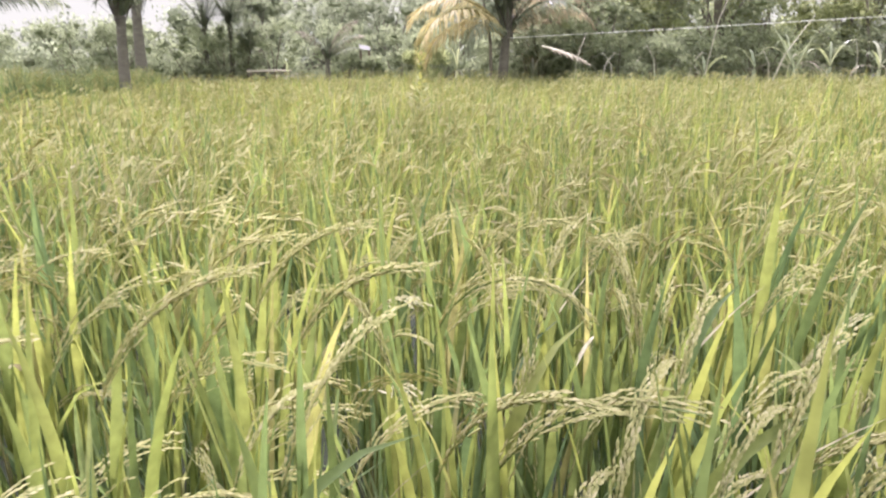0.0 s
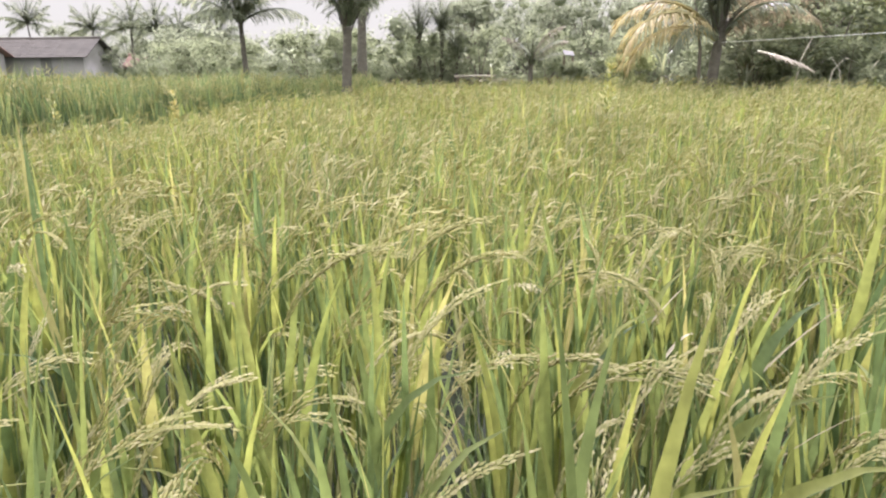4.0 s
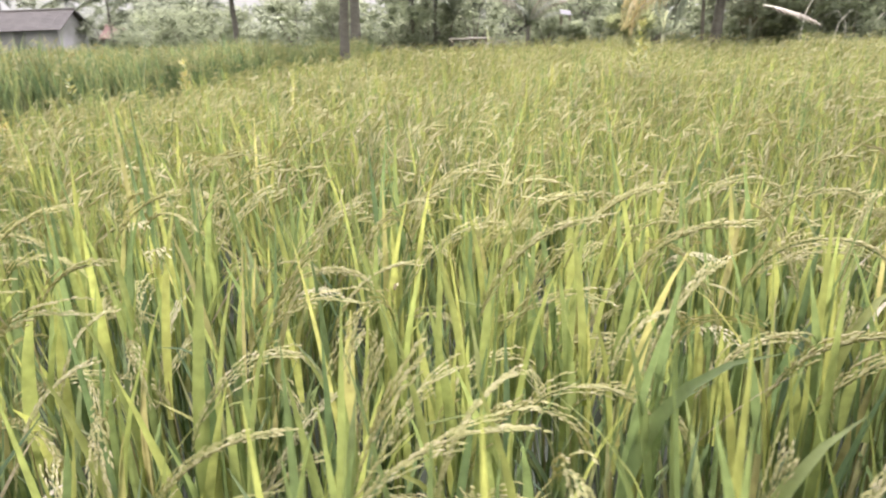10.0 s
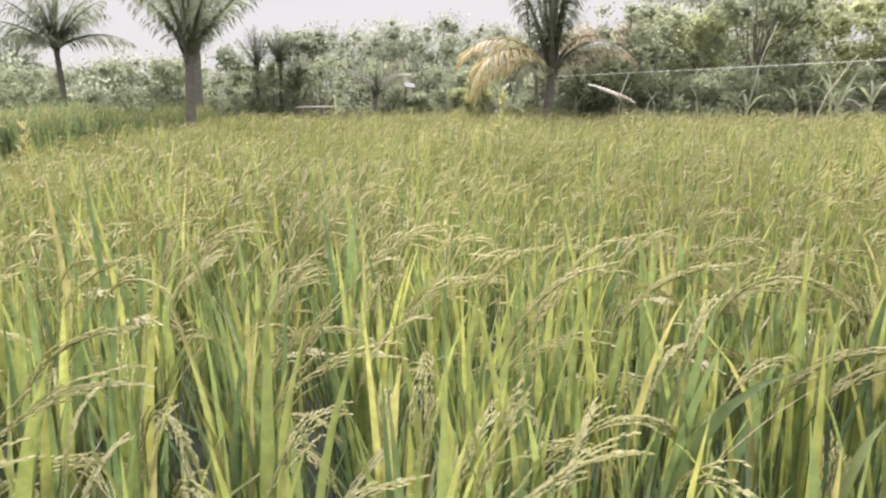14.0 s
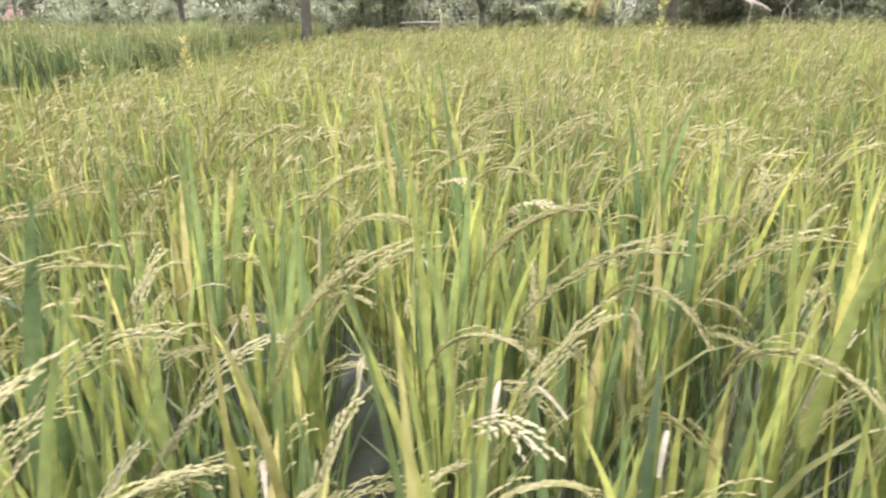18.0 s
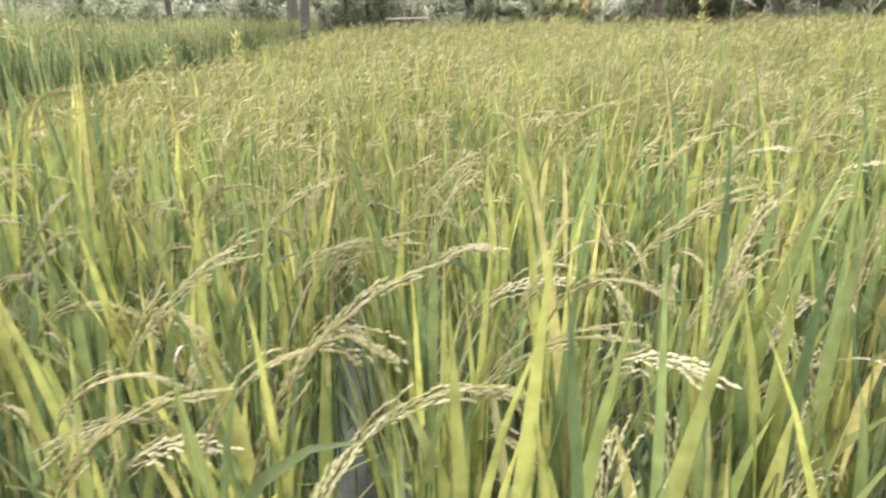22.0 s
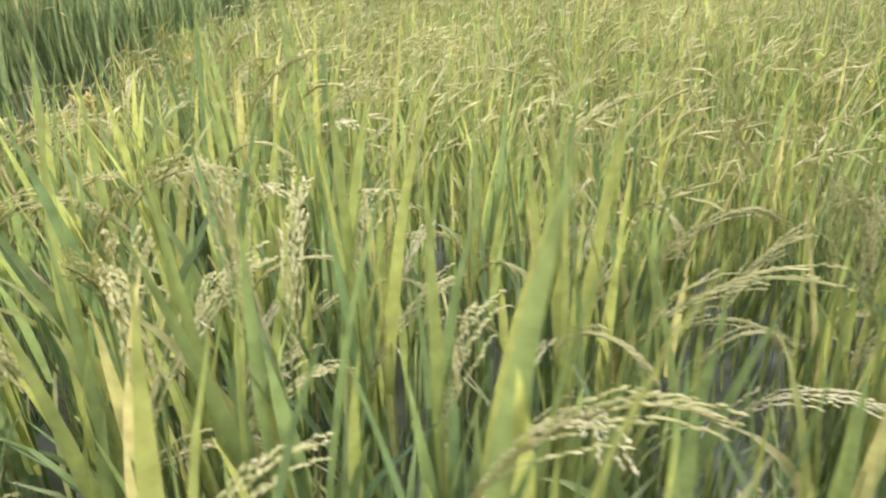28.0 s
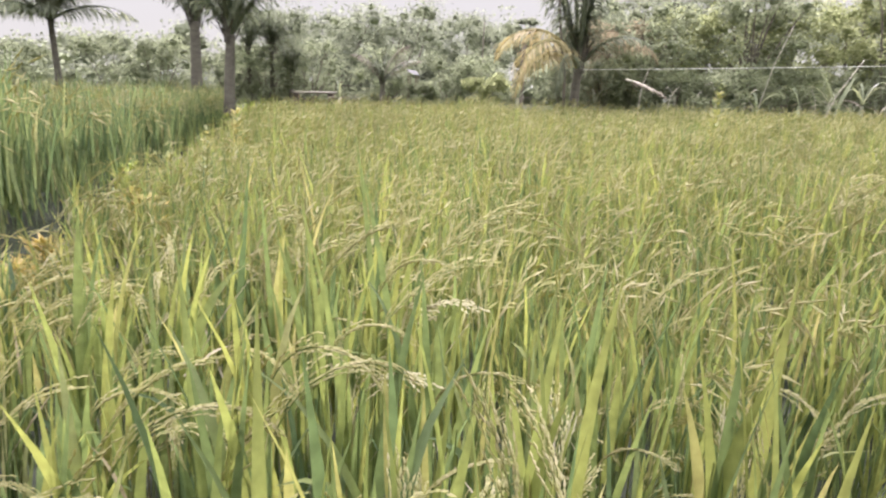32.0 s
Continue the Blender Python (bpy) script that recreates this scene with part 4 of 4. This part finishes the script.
for i in range(15):
    x = float(g.uniform(11.3, 18.5))
    y = float(far_edge(x)) + 0.3 + float(g.uniform(-0.2, 0.3))
    h, dx = float(g.uniform(0.6, 1.3)), float(g.choice([-1, 1]) * g.uniform(0.2, 0.6))
    bare_stem([(x, y, 0.3), (x + dx * 0.3, y, 0.3 + h * 0.8), (x + dx * 0.8, y, 0.3 + h * 1.05), (x + dx * 1.4, y, 0.3 + h * 0.95)], 0.011, "thin pale dry stem arching out of the hedge")
bare_stem([(11.1, 13.6, 0.3), (11.2, 13.6, 1.3), (11.45, 13.7, 1.8)], 0.02, "thin pale bare branch")
bare_stem([(9.25, 14.0, 0.3), (9.2, 14.0, 1.6), (9.0, 14.0, 2.6), (8.9, 14.0, 3.4), (8.72, 14.0, 4.6)], 0.04, "tall thin dark stem leaning beside the palm", TREE_BARK)
bare_stem([(11.0, 22.0, 0.3), (11.0, 22.0, 2.2), (11.02, 22.0, 3.4)], 0.04, "upright dead trunk above the bushes", TREE_BARK)

for i, (x, y, dx, r, h) in enumerate(((21.9, 15.6, -0.6, 0.085, 5.6), (22.3, 15.5, -0.2, 0.06, 5.8), (22.7, 15.3, -0.6, 0.07, 5.6), (23.45, 14.8, -0.3, 0.13, 6.0), (23.9, 14.9, 0.2, 0.08, 6.0), (21.7, 16.0, -1.0, 0.05, 5.2))):
    x, y, h, r = drawn_in(x, y, h, r)
    x += 0.7
    bare_stem([(x, y, 0.2), (x + dx * 0.25, y, 1.6), (x + dx * 0.7, y, 3.4), (x + dx * 1.1, y + 0.1, h)], r, "tall dark bare trunk standing behind the hedge", TREE_BARK)
banana_plant((15.2, 11.3, 0.2), 1.62, 720, "banana plant with one broad pale green upright leaf", 2, 0, 4.5)
# the woods that close the view
g = np.random.default_rng(91)
N = 420
xs = np.linspace(-60, 60, N)
tops = np.interp(xs, [-60, -22, -12, -4, 0, 4, 8, 12, 16, 24, 60], [3.2, 2.8, 2.8, 2.5, 2.5, 3.0, 3.5, 3.8, 4.2, 4.8, 6.5]) * g.uniform(0.8, 1.12, N)
back = 29 + g.normal(0, 1.6, N) + np.where(xs < -8, 20, 0) + np.where(xs < -19, 18, 0) - np.where(xs > 22, (xs - 22) * 0.6, 0)
cen = np.stack([xs + g.normal(0, 0.4, N), back, tops * g.uniform(0.25, 0.9, N) + 0.2], 1)
rad = np.stack([g.uniform(0.6, 1.1, N), g.uniform(0.6, 1.1, N), tops * g.uniform(0.12, 0.3, N)], 1)
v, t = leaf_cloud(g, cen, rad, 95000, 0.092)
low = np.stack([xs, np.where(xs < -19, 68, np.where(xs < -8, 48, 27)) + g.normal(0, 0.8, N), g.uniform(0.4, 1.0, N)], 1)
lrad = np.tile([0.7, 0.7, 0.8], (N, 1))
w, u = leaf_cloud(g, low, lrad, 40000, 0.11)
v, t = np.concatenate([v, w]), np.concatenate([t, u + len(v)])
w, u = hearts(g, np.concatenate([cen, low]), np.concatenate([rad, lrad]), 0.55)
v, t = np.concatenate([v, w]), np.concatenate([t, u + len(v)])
tagged(new("far_woods", mesh_np("far_woods", v, t, [HAZE_PALE_LEAF])), "far woods closing the view behind the hedge, leaves paled for haze", "woods", kind="stuff")

# ---- the bench, the cable, the houses ----
bench = thing("bench", "low bamboo bench with a pale top under the trees", "bench", (4.46, 19.7, 0.3))
for i in range(5):
    v, t = tube([(-0.62, -0.24 + i * 0.12, 0.6), (0.0, -0.24 + i * 0.12, 0.605), (0.62, -0.24 + i * 0.12, 0.6)], [0.03, 0.03, 0.03], 7)
    part("slat", mesh_np("slat", v, t, [PALE_BAMBOO], smooth=True), bench)
for x in (-0.5, 0.5):
    v, t = box(x - 0.03, -0.28, 0.50, x + 0.03, 0.28, 0.57)
    part("crossbar", mesh_np("crossbar", v, t, [DARK_WOOD]), bench)
    for y in (-0.22, 0.22):
        v, t = box(x - 0.03, y - 0.03, -0.1, x + 0.03, y + 0.03, 0.5)
        part("leg", mesh_np("leg", v, t, [DARK_WOOD]), bench)

shelter = thing("shelter", "small field shelter with a pale grey roof sheet among the bushes", "shelter", (7.1, 18.6, 0.3))
v, t = box(-0.15, -0.12, 1.23, 0.15, 0.12, 1.25, 0.004)
v[:, 2] += v[:, 1] * 0.5 - v[:, 0] * 0.15
part("roof_sheet", mesh_np("roof_sheet", v, t, [PALE_SHEET]), shelter, "pale grey roof sheet")
for x in (-0.12, 0.12):
    for y in (-0.09, 0.09):
        v, t = box(x - 0.015, y - 0.015, -0.1, x + 0.015, y + 0.015, 1.222 + y * 0.5 - x * 0.15, 0.003)
        part("post", mesh_np("post", v, t, [DARK_WOOD]), shelter)

s = np.linspace(0, 1, 24)
a, b = np.array([9.6, 13.9, 1.70]), np.array([22.5, -0.6, 2.5])
pts = a + (b - a) * s[:, None] - np.stack([0 * s, 0 * s, 0.25 * s * (1 - s)], 1)
cable = thing("cable", "thin pale cable strung from the palm across the field", "cable")
v, t = tube(pts, np.full(24, 0.0065), 6)
part("wire", mesh_np("wire", v, t, [CABLE_SKIN], smooth=True), cable)
pole = thing("pole", "plain bamboo pole holding the cable", "pole", (22.5, -0.6, 0.0))
v, t = tube([(0, 0, -0.3), (0, 0, 1.2), (0, 0, 2.55)], [0.05, 0.045, 0.04], 8)
part("shaft", mesh_np("shaft", v, t, [PALE_BAMBOO], smooth=True), pole)


def farmhouse(at, length, depth, eave, ridge, tile, label, turn=0.0):
    """A low house with a gable roof laid in courses of tiles."""
    ob = thing("farmhouse", label, "house", at, turn)
    L, D = length / 2, depth / 2
    for nm, c in (("front_wall", (-L, -D, -0.3, L, -D + 0.2, eave)), ("back_wall", (-L, D - 0.2, -0.3, L, D, eave))):
        v, t = box(*c)
        part(nm, mesh_np(nm, v, t, [LIME_WALL]), ob)
    for sx in (-1, 1):
        x0, x1 = sorted((sx * L, sx * (L - 0.2)))
        v = np.array([(x, y, z) for x in (x0, x1) for y, z in ((-D + 0.2, -0.3), (D - 0.2, -0.3), (D - 0.2, eave), (0, ridge - 0.1), (-D + 0.2, eave))])
        t = np.array([(0, 1, 2), (0, 2, 4), (4, 2, 3), (5, 7, 6), (5, 9, 7), (9, 8, 7), (0, 5, 6), (0, 6, 1), (1, 6, 7), (1, 7, 2), (2, 7, 8), (2, 8, 3), (3, 8, 9), (3, 9, 4), (4, 9, 5), (4, 5, 0)])
        part("gable_wall", mesh_np("gable_wall", v, t, [LIME_WALL]), ob)
    n = 14
    for side in (-1, 1):
        rows = []
        for i in range(n):
            f0, f1 = i / n, (i + 1.15) / n
            y0, y1 = side * (D + 0.5) * (1 - f0), side * (D + 0.5) * max(1 - f1, 0)
            z0, z1 = eave - 0.25 + (ridge - eave + 0.25) * f0, eave - 0.25 + (ridge - eave + 0.25) * min(f1, 1)
            for j in range(int(length / 0.9)):
                w = (length + 1.0) / int(length / 0.9)
                x0 = -L - 0.5 + j * w
                q = np.array([(x0 + 0.01, y0, z0 + 0.06), (x0 + w - 0.01, y0, z0 + 0.05), (x0 + w - 0.01, y1, z1 + 0.02), (x0 + 0.01, y1, z1 + 0.02), (x0 + 0.01, y0, z0), (x0 + w - 0.01, y0, z0), (x0 + w - 0.01, y1, z1 - 0.04), (x0 + 0.01, y1, z1 - 0.04)])
                rows.append((q, np.array([(0, 1, 2), (0, 2, 3), (4, 6, 5), (4, 7, 6), (0, 4, 5), (0, 5, 1), (1, 5, 6), (1, 6, 2), (3, 2, 6), (3, 6, 7), (0, 3, 7), (0, 7, 4)]), 0))
        v, t, s_ = merge(rows)
        part("roof_slope", mesh_np("roof_slope", v, t, [tile]), ob, "weathered tile slope")
    v, t = tube([(-L - 0.5, 0, ridge + 0.03), (0, 0, ridge), (L + 0.5, 0, ridge + 0.03)], [0.13, 0.13, 0.13], 8)
    part("ridge_cap", mesh_np("ridge_cap", v, t, [tile]), ob)
    v, t = box(L * 0.25, -D - 0.03, -0.3, L * 0.25 + 0.9, -D + 0.02, min(1.7, eave - 0.2))
    part("door", mesh_np("door", v, t, [PALE_SHEET]), ob, "weathered grey door")
    return ob


farmhouse((-31.0, 57.0, 0.4), 9.2, 5.0, 1.65, 2.95, ROOF_TILE, "low farmhouse with limewashed walls and a brown tile roof", 2)
farmhouse((-36.5, 52.0, 0.4), 8.0, 5.0, 1.7, 3.5, RED_TILE, "farmhouse with an orange-red tile roof", -12)
farmhouse((-19.2, 52.0, 0.4), 3.0, 2.4, 0.9, 1.5, RED_TILE, "small shed with a rusty red roof behind the terrace", 5)
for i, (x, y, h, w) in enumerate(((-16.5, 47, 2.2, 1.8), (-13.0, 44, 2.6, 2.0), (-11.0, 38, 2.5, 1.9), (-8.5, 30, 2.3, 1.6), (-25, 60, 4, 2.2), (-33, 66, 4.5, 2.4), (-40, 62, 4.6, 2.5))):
    bush((x, y, 0.3), h, w, 650 + i, "rounded bush near the farmhouses, its green paled for haze", 4000, 0.085, HAZE_PALE_LEAF)
